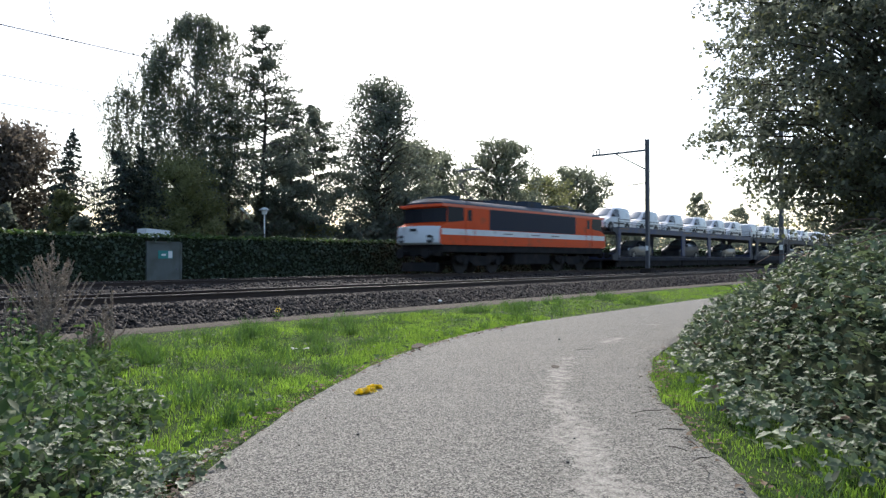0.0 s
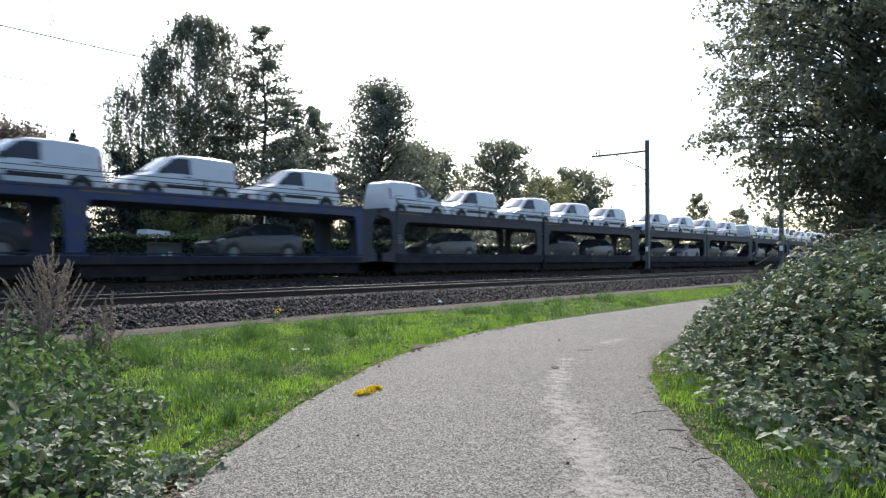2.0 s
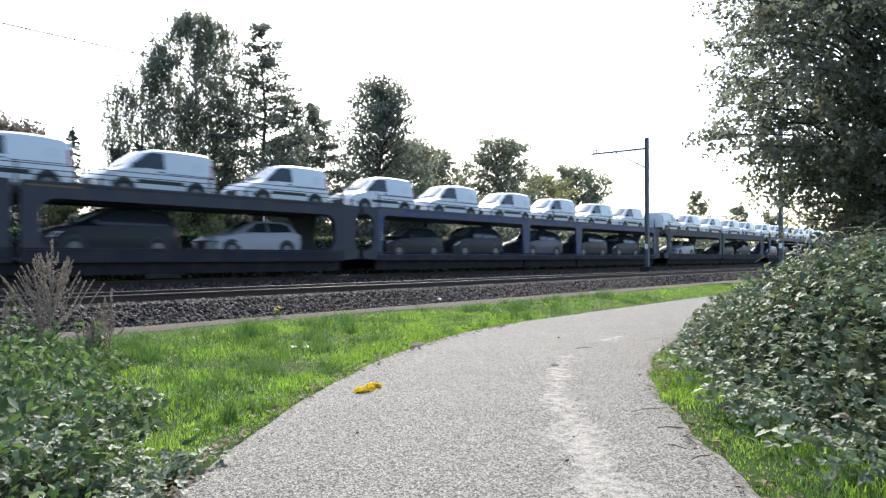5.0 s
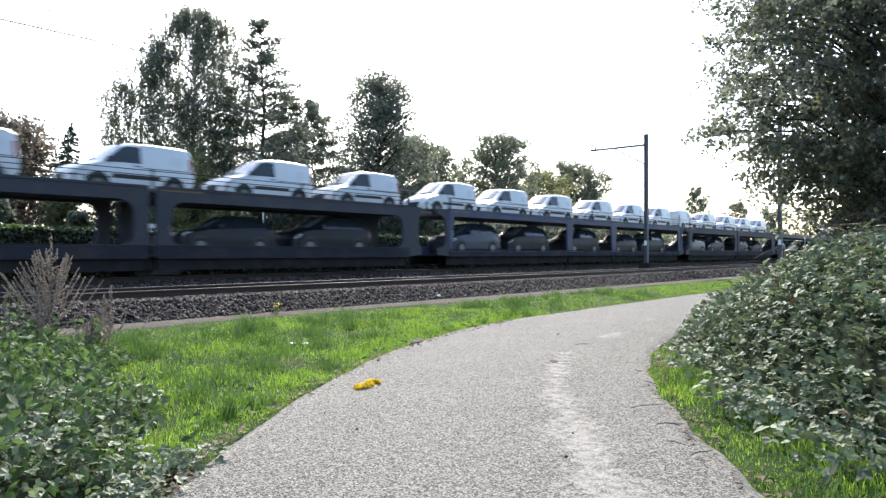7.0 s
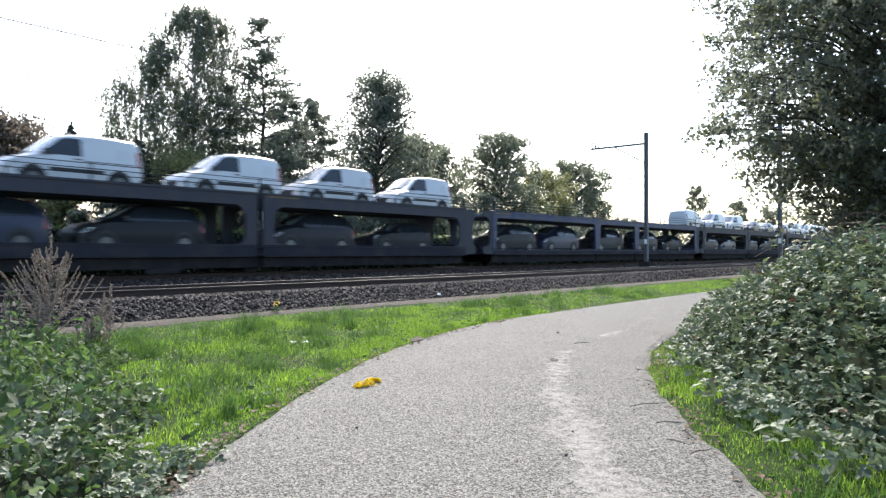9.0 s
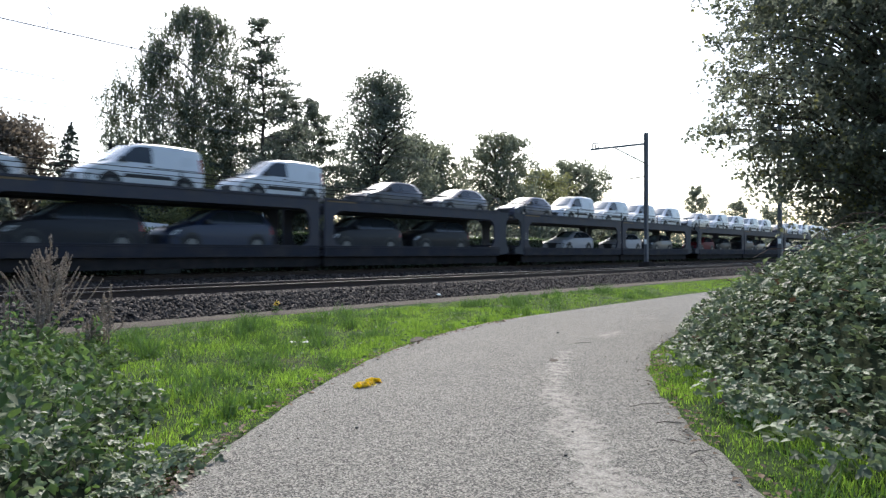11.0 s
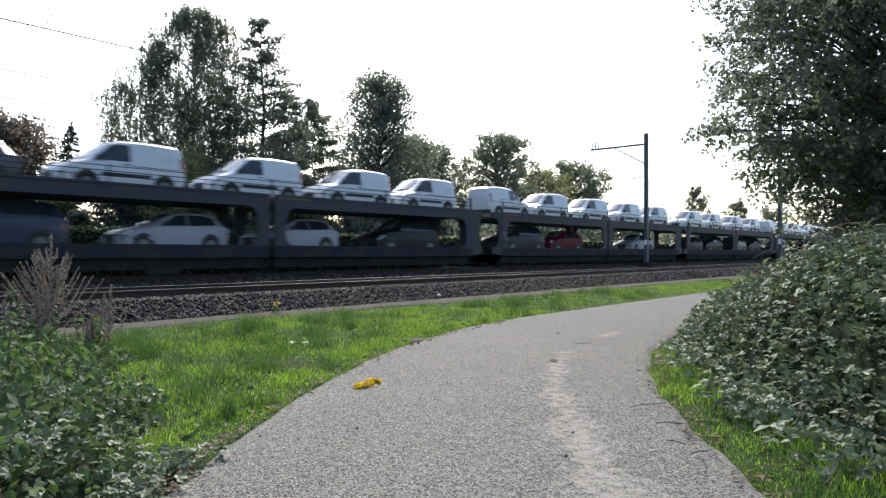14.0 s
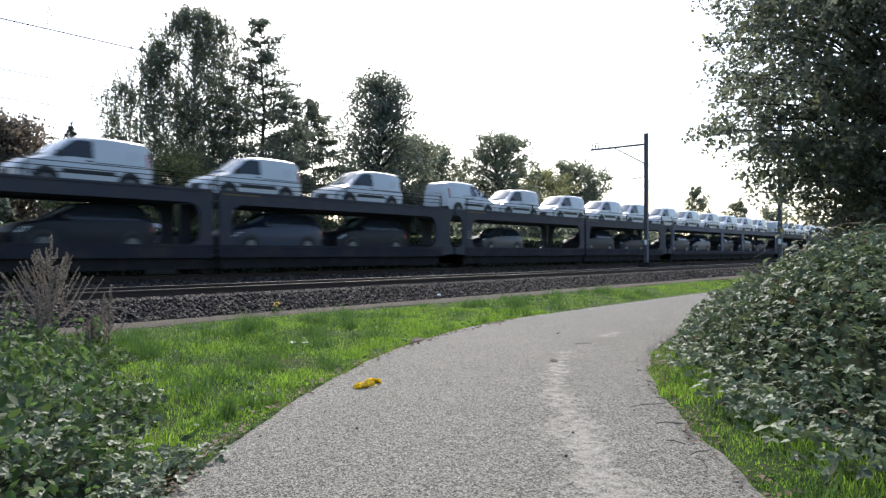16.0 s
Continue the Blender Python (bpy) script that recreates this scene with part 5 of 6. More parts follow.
    # a far belt of bushes that closes the view behind the barrier
    for k in range(34):
        x = 37.0 + 3.9 * k + 0.05 * k * k + float(rng.uniform(-0.8, 0.8))
        h = float(rng.uniform(3.9, 5.0))
        build_tree("shrub", x, 32.6 + float(rng.uniform(-0.5, 0.8)), h, 2.5 + 0.04 * k, 0.2, "broad", leaf_dark if k % 3 else leaf_mid, bark, "dense bush in the belt behind the ivy barrier", int(rng.integers(1000)), 1000, 0.27 + 0.004 * k, 36, 0.06)


def build_bough_tree():
    """The big tree over the bramble bank: boughs with side twigs, each twig a spray of leaves."""
    rng = np.random.default_rng(31)
    tree = empty("broadleaf_tree", pose(13.6, 1.25, 0), "large dark leafy tree leaning over the bramble bank", "tree", "trees along the railway")
    stem, cloud = bmesh.new(), []
    tube(stem, [(0, 0, -0.3), (0.03, -0.02, 1.5), (-0.06, 0.05, 3.4), (0.05, 0.02, 5.6), (0, 0, 7.6), (0.03, 0, 9.4)], [0.24, 0.20, 0.17, 0.13, 0.08, 0.02], 10)
    wide = ([1.7, 2.2, 2.8, 3.4, 3.9, 4.5, 5.2, 6.2, 7.4, 8.6, 9.8], [1.5, 2.15, 2.75, 3.2, 3.5, 3.4, 3.35, 3.3, 2.8, 1.8, 0.4])
    count = 400
    for k in range(count):
        z = 1.75 + 7.9 * (k + rng.uniform()) / count
        turn = 2.399963 * k + rng.normal(0, 0.3)
        reach = float(np.interp(z, *wide)) * (0.45 + 0.58 * rng.uniform() ** 0.5)
        a = Vector((0, 0, max(z - 0.45 * reach, 1.3)))
        b = Vector((math.cos(turn) * reach, math.sin(turn) * reach, z - 0.05 * reach))
        peak = a.lerp(b, 0.6) + Vector((0, 0, 0.14 * reach))
        tube(stem, [a, a.lerp(peak, 0.5), peak, b], [0.035, 0.028, 0.018, 0.005], 4)
        for _ in range(17):
            f = rng.uniform(0.2, 1.0) ** 0.8
            p = np.array(a.lerp(peak, f / 0.6) if f < 0.6 else peak.lerp(b, (f - 0.6) / 0.4))
            out = rng.normal(0, 1, 3) * np.array([1, 1, 0.55]) + 0.9 * np.array([math.cos(turn), math.sin(turn), -0.1])
            out *= rng.uniform(0.25, 0.62) / (np.linalg.norm(out) + 1e-6)
            m = 28 if z > 2.7 else 15
            g = rng.uniform(0.05, 1, m)[:, None]
            cloud.append(p + out * g + rng.normal(0, 0.055, (m, 3)) - np.array([0, 0, 0.10]) * g * g)
    part("trunk", stem, bark, tree, smooth=True)
    points = np.concatenate(cloud)
    fresh = rng.uniform(size=len(points)) < 0.06 + 0.10 * (ripple(points[:, 0] * 0.8, points[:, 2] * 0.9) > 0.35)
    for name, chosen, mat in (("crown", points[~fresh], leaf_dark), ("lighter_leaves", points[fresh], leaf_light)):
        ob = leaves(name, chosen, 0.060, mat, rng, flat=0.3, droop=0.6, long=1.35)
        ob.parent = tree


build_trees()
build_bough_tree()


def leaflets(name, centres, size, mat, rng, flat=0.55, fold=0.12, long=1.3):
    """Compound leaves: three leaflets on one stalk."""
    n = len(centres)
    normal = rng.normal(size=(n, 3)) * (1 - flat) + np.array([-0.16, -0.13, 1.0])
    normal /= np.linalg.norm(normal, axis=1, keepdims=True)
    axis = rng.normal(size=(n, 3))
    axis -= normal * (axis * normal).sum(1, keepdims=True)
    axis /= np.linalg.norm(axis, axis=1, keepdims=True)
    side = np.cross(normal, axis)
    s = size * rng.uniform(0.6, 1.25, n)[:, None]
    vs, fs = [], []
    for k, a in enumerate((0, 75, -75)):
        d = axis * math.cos(radians(a)) + side * math.sin(radians(a))
        w = np.cross(normal, d)
        q = s * (1.0 if k == 0 else 0.85)
        c = centres + d * q * (0.75 if k == 0 else 0.6)
        tip, mid, lift = d * q * long * 0.5, w * q * 0.5, normal * q * fold
        droop = normal * q * 0.15
        v = np.stack([c - tip, c - tip * 0.35 + mid * 0.9 + lift, c + tip * 0.35 + mid * 0.8 + lift * 0.6, c + tip - droop, c + tip * 0.35 - mid * 0.8 + lift * 0.6, c - tip * 0.35 - mid * 0.9 + lift], 1).reshape(-1, 3)
        i = np.arange(n)[:, None] * 6 + 6 * n * k
        vs.append(v)
        fs += [i + np.array([[0, 1, 2, 3]]), i + np.array([[0, 3, 4, 5]])]
    return fast_mesh(name, np.concatenate(vs), np.concatenate(fs), mat)


def bank_height(x, y):
    """The bramble bank on the near side of the footpath: its height, from the distance to the path's edge."""
    e = -path_side(x, y) - HALF
    start = np.interp(x, [2.0, 5.0, 8.0, 10.0, 12.0, 14.0], [1.35, 1.12, 0.74, 0.36, -0.05, -0.4])
    full = 0.90 + 0.95 * np.exp(-((x - 8.2) / 3.2) ** 2)
    h = full * (1 - np.exp(-np.maximum(e - start, 0) / 0.95)) + 0.09 * ripple(x, y) * np.clip((e - start) * 2, 0, 1)
    rim = np.clip((e - start - 3.0 + 0.4 * np.sin(x * 1.7) + 0.2 * np.sin(x * 4.3)) / 1.1, 0, 1) + np.clip((3.15 + 0.35 * np.sin(y * 2.3) + 0.2 * np.sin(y * 5.2) - x) / 1.1, 0, 1) + np.clip((x - 37.5) / 1.5, 0, 1)
    return np.where(e > start, h - (h + 0.25) * np.clip(rim, 0, 1), -0.2), e - start


def build_bank():
    xs, ys = np.arange(2.0, 40.0, 0.25), np.arange(-4.0, 7.5, 0.25)
    root = empty("bramble_bank", pose(0, 0, 0), "sprawling bank of glossy green brambles beside the footpath", "brambles", kind="stuff")
    # Added dark sheet inside the bank stands in for shade between leaves.
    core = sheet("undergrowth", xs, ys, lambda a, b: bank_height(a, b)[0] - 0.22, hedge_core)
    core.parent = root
    rng = np.random.default_rng(21)
    pts = []
    for n, xa, xb in ((92000, 2.5, 13.0), (22000, 13.0, 38.0)):
        x, y = rng.uniform(xa, xb, n), rng.uniform(-3.5, 7.2, n)
        h, e = bank_height(x, y)
        keep = (e > 0) & (e < 4.2) & (h > -0.05)
        x, y, h = x[keep], y[keep], h[keep]
        lump = ripple(x * 2.6 + 1, y * 2.9)
        full = rng.uniform(size=len(x)) < 0.80 + 0.9 * lump
        x, y, h, lump = x[full], y[full], h[full], lump[full]
        z = h + rng.normal(0, 0.06, len(x)) - 0.34 * rng.uniform(0, 1, len(x)) ** 2.2 + 0.15 * lump + 0.06 * ripple(x * 5.7, y * 5.4 + 2)
        pts.append(np.stack([x, y, np.maximum(z, 0.03)], 1))
        # shoots that stand off the bank and reach into the grass
    for k in range(170):
        x, y = rng.uniform(3.0, 22.0), rng.uniform(-3, 6.5)
        h, e = bank_height(np.array([x]), np.array([y]))
        if e[0] < 0.02 or e[0] > 2.5 or x > 12:
            continue
        out = np.array([-0.5, 0.85]) * rng.uniform(0.3, 0.9)
        t = np.linspace(0, 1, 9)
        pts.append(np.stack([x + out[0] * t, y + out[1] * t, h[0] + 0.16 * np.sin(t * 2.2) * rng.uniform(0.3, 1.0) - 0.3 * t], 1) + rng.normal(0, 0.02, (9, 3)))
    # low sprays that creep out over the grass
    for k in range(120):
        x = rng.uniform(3.2, 9.5)
        nx, ny = path_normal(x)
        off = HALF + rng.uniform(0.35, 1.3)
        cx, cy = x - nx * off, float(path_middle(x)) - ny * off
        m = int(rng.integers(4, 14))
        pts.append(np.stack([cx + rng.normal(0, 0.12, m), cy + rng.normal(0, 0.12, m), rng.uniform(0.08, 0.24, m)], 1))
    pts = np.concatenate(pts)
    large = rng.uniform(size=len(pts)) < 0.4
    for chosen, size in ((pts[~large], 0.042), (pts[large], 0.060)):
        ob = leaflets("bramble_leaves", chosen, size, bramble_leaf, rng, 0.56)
        ob.parent = root
    few = pts[rng.uniform(size=len(pts)) < 0.012]
    ob = leaflets("faded_leaves", few + np.array([0, 0, 0.02]), 0.05, dead_leaf, rng, 0.5)
    ob.parent = root
    ob["label"] = "reddish faded bramble leaves"
    stems = bmesh.new()
    for k in range(160):
        x, y = rng.uniform(4.0, 16.0), rng.uniform(-2, 6)
        h, e = bank_height(np.array([x]), np.array([y]))
        if e[0] < 0.8 or e[0] > 2.6:
            continue
        a = rng.uniform(0, 2 * math.pi)
        r = rng.uniform(0.5, 1.1)
        tube(stems, [(x + math.cos(a) * r * t, y + math.sin(a) * r * t, h[0] - 0.1 + 0.28 * math.sin(t * 2.6)) for t in (0, 0.25, 0.5, 0.75, 1)], [0.007, 0.007, 0.006, 0.005, 0.004], 4)
    part("bramble_stems", stems, bramble_stem, root, "thin reddish bramble stems")


build_bank()


def thicket_edge(y):
    """How far the weed thicket reaches in x, from the rails' side of the footpath."""
    return 2.35 + 0.34 * (y - 4.0) + 0.22 * np.sin(y * 2.3)


def build_thicket():
    root = empty("weed_thicket", pose(0, 0, 0), "tangle of nettles and brambles beside the footpath", "weeds", kind="stuff")
    rng = np.random.default_rng(22)

    def height(x, y):
        inside = np.clip((thicket_edge(y) - x) / 0.8, 0, 1)
        off = np.clip((path_side(x, y) - HALF - 0.05) / 0.5, 0, 1)
        inside = inside * np.clip((x + 2.6 + 0.5 * np.sin(y * 1.9) + 0.25 * np.sin(y * 4.7)) / 1.1, 0, 1) * np.clip((10.8 - y) / 0.8, 0, 1) * np.clip((y - 2.5 - 0.35 * np.sin(x * 2.1) - 0.2 * np.sin(x * 5.1)) / 0.9, 0, 1)
        return (0.42 + 0.14 * ripple(x * 1.6, y * 1.7) + 0.07 * ripple(x * 4.1, y * 3.7) - 0.03 * (y - 5)) * inside * off, inside * off

    # Dark sheet added under the weeds, coloured as the shade between them.
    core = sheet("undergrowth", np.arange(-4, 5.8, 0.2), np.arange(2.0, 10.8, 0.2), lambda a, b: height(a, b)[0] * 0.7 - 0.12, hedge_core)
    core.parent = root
    x, y = rng.uniform(-3.0, 5.6, 40000), rng.uniform(2.4, 10.6, 40000)
    h, k = height(x, y)
    keep = k > 0.12
    x, y, h = x[keep], y[keep], h[keep]
    z = ground_height(x, y) + h + rng.normal(0, 0.04, len(x)) - 0.2 * rng.uniform(0, 1, len(x)) ** 2
    p = np.stack([x, y, np.maximum(z, 0.03)], 1)
    pick = rng.uniform(size=len(p)) < 0.45 + 0.25 * np.sin(p[:, 0] * 1.7 + p[:, 1])
    ob = leaflets("bramble_leaves", p[pick & (p[:, 1] < 8)], 0.042, bramble_leaf, rng, 0.5)
    ob.parent = root
    ob = leaves("nettle_leaves", p[~pick | (p[:, 1] > 8)] + np.array([0, 0, 0.04]), 0.043, nettle_leaf, rng, 0.5, 1.0, 2.0, 0.12)
    ob.parent = root
    # runners that creep out to the path's edge
    spill = []
    for _ in range(70):
        a = rng.uniform(1.9, 3.5)
        nx, ny = path_normal(a)
        off = HALF + abs(rng.normal(0, 0.28)) - 0.08 + 0.12 * max(a - 3.6, 0)
        m = int(rng.integers(4, 12))
        spill.append(np.stack([a + nx * off + rng.normal(0, 0.09, m), float(path_middle(a)) + ny * off + rng.normal(0, 0.09, m), rng.uniform(0.03, 0.12, m)], 1))
    ob = leaflets("bramble_leaves", np.concatenate(spill), 0.036, bramble_leaf, rng, 0.6)
    ob.parent = root
    # nettle tops that stand up
    top = []
    for _ in range(240):
        a, b = rng.uniform(-2.5, 4.2), rng.uniform(3.2, 10.5)
        hh, kk = height(np.array([a]), np.array([b]))
        if kk[0] < 0.5:
            continue
        tall = rng.uniform(0.14, 0.42)
        for j in range(7):
            for s in (0, math.pi):
                w = s + (j % 2) * math.pi / 2
                r = 0.055 * (1.1 - j / 9)
                top.append((a + math.cos(w) * r, b + math.sin(w) * r, hh[0] + tall * j / 6))
    ob = leaves("nettle_tops", np.array(top), 0.048, nettle_leaf, rng, 0.5, 0.8, 2.1, 0.1)
    ob.parent = root


build_thicket()


def build_dry_weed(x, y, tall, spread, label, seed, count):
    """A withered stalk with upright seed-bearing side shoots."""
    rng = np.random.default_rng(seed)
    weed = empty("dry_weed", pose(x, y, 0.05), label, "weed")
    bm, seeds = bmesh.new(), []
    tube(bm, [(0, 0, 0), (0.02, 0, tall * 0.5), (0.03, 0.01, tall)], [0.011, 0.009, 0.003], 6)
    for k in range(count):
        t = 0.15 + 0.64 * k / count
        a = rng.uniform(0, 2 * math.pi)
        long = spread * (0.96 - t) * rng.uniform(0.75, 1.1) + 0.05
        base = Vector((0.02, 0, tall * t))
        tip = base + Vector((math.cos(a) * long * 0.60, math.sin(a) * long * 0.60, long * 0.74))
        mid = base.lerp(tip, 0.5) + Vector((math.cos(a), math.sin(a), -0.5)) * 0.05
        tube(bm, [base, mid, tip], [0.005, 0.004, 0.002], 4)
        for f in np.linspace(0.2, 1.0, int(16 + long * 60)):
            p = base.lerp(mid, f * 2) if f < 0.5 else mid.lerp(tip, f * 2 - 1)
            for _ in range(2):
                seeds.append(p + Vector(rng.normal(0, 0.013 * (1.15 - f), 3)))
    for f in np.linspace(0.55, 1.0, 60):
        seeds += [Vector((0.03, 0, tall * f)) + Vector(rng.normal(0, 0.010, 3)) for _ in range(3)]
    part("stem", bm, dry_weed, weed)["kind"] = "stuff"
    ob = leaves("seed_husk", np.array([tuple(s) for s in seeds]), 0.016, dry_weed, rng, 0.1, 0, 1.8)
    ob.parent = weed


build_dry_weed(3.38, 9.55, 1.58, 1.18, "tall withered brown mugwort standing in the weeds", 41, 56)
build_dry_weed(4.22, 9.75, 0.90, 0.42, "withered brown mugwort standing in the weeds", 43, 16)
for wx, wy, tall, seed in ((3.15, 9.3, 0.80, 44), (3.75, 9.2, 0.55, 45), (2.85, 9.5, 0.85, 46), (3.95, 9.4, 0.6, 47)):
    build_dry_weed(wx, wy, tall, 0.42, "low withered brown weed among the nettles", seed, 13)


def build_nettle(x, y, tall, lean, seed):
    """A tall nettle: a stem with pairs of toothed leaves set crosswise, smaller towards the top."""
    rng = np.random.default_rng(seed)
    plant = empty("nettle", pose(x, y, 0.0, 0, lean, 40 * seed), "tall green nettle standing over the weeds", "nettle", "tall nettles")
    part("stem", tube(bmesh.new(), [(0, 0, 0), (0.01, 0.01, tall * 0.5), (0, 0.02, tall)], [0.006, 0.005, 0.002], 5), grass_coarse, plant)
    bm = bmesh.new()
    levels = int(tall / 0.075)
    for k in range(3, levels + 1):
        z, size = tall * k / levels, 0.11 * (1.12 - 0.85 * (k / levels) ** 2)
        for side in (0, 1):
            a = math.pi * side + math.pi / 2 * (k % 2) + rng.normal(0, 0.25)
            d, w = Vector((math.cos(a), math.sin(a), -0.28 + rng.normal(0, 0.12))), Vector((-math.sin(a), math.cos(a), 0))
            p = Vector((0.005, 0.01, z))
            rim = [(0.15, 0.0), (0.32, 0.26), (0.55, 0.30), (0.8, 0.2), (1.0, 0.0)]
            mid = [bm.verts.new(p + d * size * f - Vector((0, 0, 0.25 * size * f * f))) for f, _ in rim]
            for s in (-1, 1):
                edge = [bm.verts.new(p + d * size * f + w * size * q * s + Vector((0, 0, 0.1 * size - 0.25 * size * f * f))) for f, q in rim[1:4]]
                bm.faces.new((mid[0], mid[1], edge[0]))
                bm.faces.new((mid[1], mid[2], edge[1], edge[0]))
                bm.faces.new((mid[2], mid[3], edge[2], edge[1]))
                bm.faces.new((mid[3], mid[4], edge[2]))
    part("leaves", bm, nettle_leaf, plant)["kind"] = "stuff"


for wx, wy, tall, lean, seed in ((1.90, 6.22, 1.16, 3, 1), (1.80, 6.45, 1.0, -4, 2), (2.05, 6.55, 0.86, 5, 3), (1.75, 4.75, 0.62, -5, 4), (2.1, 5.1, 0.6, 6, 5), (2.45, 7.6, 0.8, -3, 6), (1.62, 4.3, 0.5, 4, 7)):
    build_nettle(wx, wy, tall, lean, seed)


def blades(name, x, y, z, tall, wide, mat, rng, lean=0.45):
    """Grass blades, each bent once."""
    n = len(x)
    a = rng.uniform(0, 2 * math.pi, n)
    face = np.stack([np.cos(a), np.sin(a), np.zeros(n)], 1)
    b = rng.uniform(0, 2 * math.pi, n)
    tilt = np.stack([np.cos(b), np.sin(b), np.zeros(n)], 1) * (tall * lean * rng.uniform(0.2, 1.4, n))[:, None]
    root = np.stack([x, y, z], 1)
    up = np.array([0, 0, 1.0]) * tall[:, None]
    w = face * (wide * rng.uniform(0.7, 1.3, n))[:, None]
    v = np.stack([root - w, root + w, root + up * 0.6 + tilt * 0.4 + w * 0.7, root + up * 0.6 + tilt * 0.4 - w * 0.7, root + up * 0.92 + tilt + w * 0.1, root + up * 0.92 + tilt - w * 0.1], 1).reshape(-1, 3)
    i = np.arange(n)[:, None] * 6
    return fast_mesh(name, v, np.concatenate([i + np.array([[0, 1, 2, 3]]), i + np.array([[3, 2, 4, 5]])]), mat)


def build_grass():
    rng = np.random.default_rng(23)
    got = []
    for n, xa, xb, side, reach, tall, wide in ((86000, 0.5, 14, 1, 5.5, 0.080, 0.0055), (26000, 14, 34, 1, 4.0, 0.075, 0.008), (9000, 34, 100, 1, 4.0, 0.13, 0.02),
                                               (4500, -6, 0.5, 1, 5.0, 0.12, 0.011), (4500, -6, 2.0, -1, 3.5, 0.13, 0.011),
                                               (20000, 1.0, 13, 1, 0.6, 0.085, 0.004), (19000, 2.0, 9, -1, 1.7, 0.078, 0.0048), (6000, 9, 30, -1, 0.9, 0.10, 0.007)):
        x = rng.uniform(xa, xb, n)
        nx, ny = path_normal(x)
        wider = 0.25 * np.exp(-((x - 10.5) / 3.5) ** 2) if side > 0 else 0.0
        off = HALF + wider - 0.15 * rng.uniform(0, 1, n) ** 2 + reach * rng.uniform(0, 1, n)
        x, y = x + side * nx * off, path_middle(x) + side * ny * off
        keep = (y < 11.95 + 0.25 * np.sin(x * 0.9) + rng.normal(0, 0.12, n)) & (np.abs(path_side(x, y)) > HALF - 0.13) & (x > -6.5)
        keep &= rng.uniform(size=n) < 0.85 + 0.55 * ripple(x * 0.7, y * 0.9)
        x, y = x[keep], y[keep]
        m = len(x)
        worn = np.clip((12.1 - y) / 1.0, 0.35, 1)
        t = tall * rng.uniform(0.3, 1.25, m) * np.clip(0.85 + 0.9 * ripple(x * 0.9 + 2, y * 0.9), 0.3, 1.7) * worn * np.clip(0.45 + (np.abs(path_side(x, y)) - HALF) * 1.5, 0.45, 1)
        got.append((x, y, ground_height(x, y) - 0.01, np.maximum(t, 0.03), np.full(m, wide)))
    x, y, z, tall, wide = [np.concatenate(q) for q in zip(*got)]
    ob = blades("grass", x, y, z, tall, wide, grass_blade, rng)
    tagged(ob, "bright green uneven grass on the verges", "grass", kind="stuff")
    got = []  # coarse tufts
    for _ in range(340):
        cx, cy = rng.uniform(1.5, 22), rng.uniform(3.5, 11.5)
        if path_side(cx, cy)[0] < HALF + 0.25:
            continue
        m, wide = 55, rng.uniform(0.05, 0.14)
        x, y = cx + rng.normal(0, wide, m), cy + rng.normal(0, wide, m)
        got.append((x, y, ground_height(x, y) - 0.01, rng.uniform(0.06, 0.2, m) * rng.uniform(0.6, 1.9), np.full(m, 0.0055)))
    for cx, cy, m, wide, tall in ((6.7, 10.15, 150, 0.10, 0.42), (6.3, 9.8, 90, 0.09, 0.32), (8.45, 9.5, 100, 0.10, 0.30), (3.72, 5.50, 120, 0.09, 0.15), (4.9, 7.3, 140, 0.16, 0.17), (4.2, 6.6, 120, 0.16, 0.16), (11.6, 9.6, 80, 0.12, 0.2), (5.3, 7.9, 120, 0.2, 0.16)):
        x, y = cx + rng.normal(0, wide, m), cy + rng.normal(0, wide, m)
        got.append((x, y, ground_height(x, y) - 0.01, tall * rng.uniform(0.55, 1.1, m), np.full(m, 0.006)))
    for _ in range(130):
        cx, cy = rng.uniform(3, 12), rng.uniform(0, 5)
        if not -HALF - 1.1 < path_side(cx, cy)[0] < -HALF - 0.2:
            continue
        m = 50
        x, y = cx + rng.normal(0, 0.1, m), cy + rng.normal(0, 0.1, m)
        got.append((x, y, ground_height(x, y) - 0.01, rng.uniform(0.06, 0.19, m), np.full(m, 0.0055)))
    x, y, z, tall, wide = [np.concatenate(q) for q in zip(*got)]
    ob = blades("grass_tufts", x, y, z, tall, wide, grass_coarse, rng, 0.7)
    tagged(ob, "darker green coarse grass tufts on the verges", "grass", kind="stuff")
    # broad-leaved weeds in the grass
    n = 8000
    x, y = rng.uniform(1.5, 22, n), rng.uniform(3, 11.6, n)
    keep = (path_side(x, y) > HALF + 0.1) & (ripple(x * 1.7 + 3, y * 1.9) > -0.05)
    x, y = x[keep], y[keep]
    ob = leaves("verge_weeds", np.stack([x, y, ground_height(x, y) + rng.uniform(0.03, 0.09, len(x))], 1), 0.044, nettle_leaf, rng, 0.6, 0, 1.6, 0.1)
    tagged(ob, "low broad-leaved weeds among the grass", "weeds", kind="stuff")


build_grass()


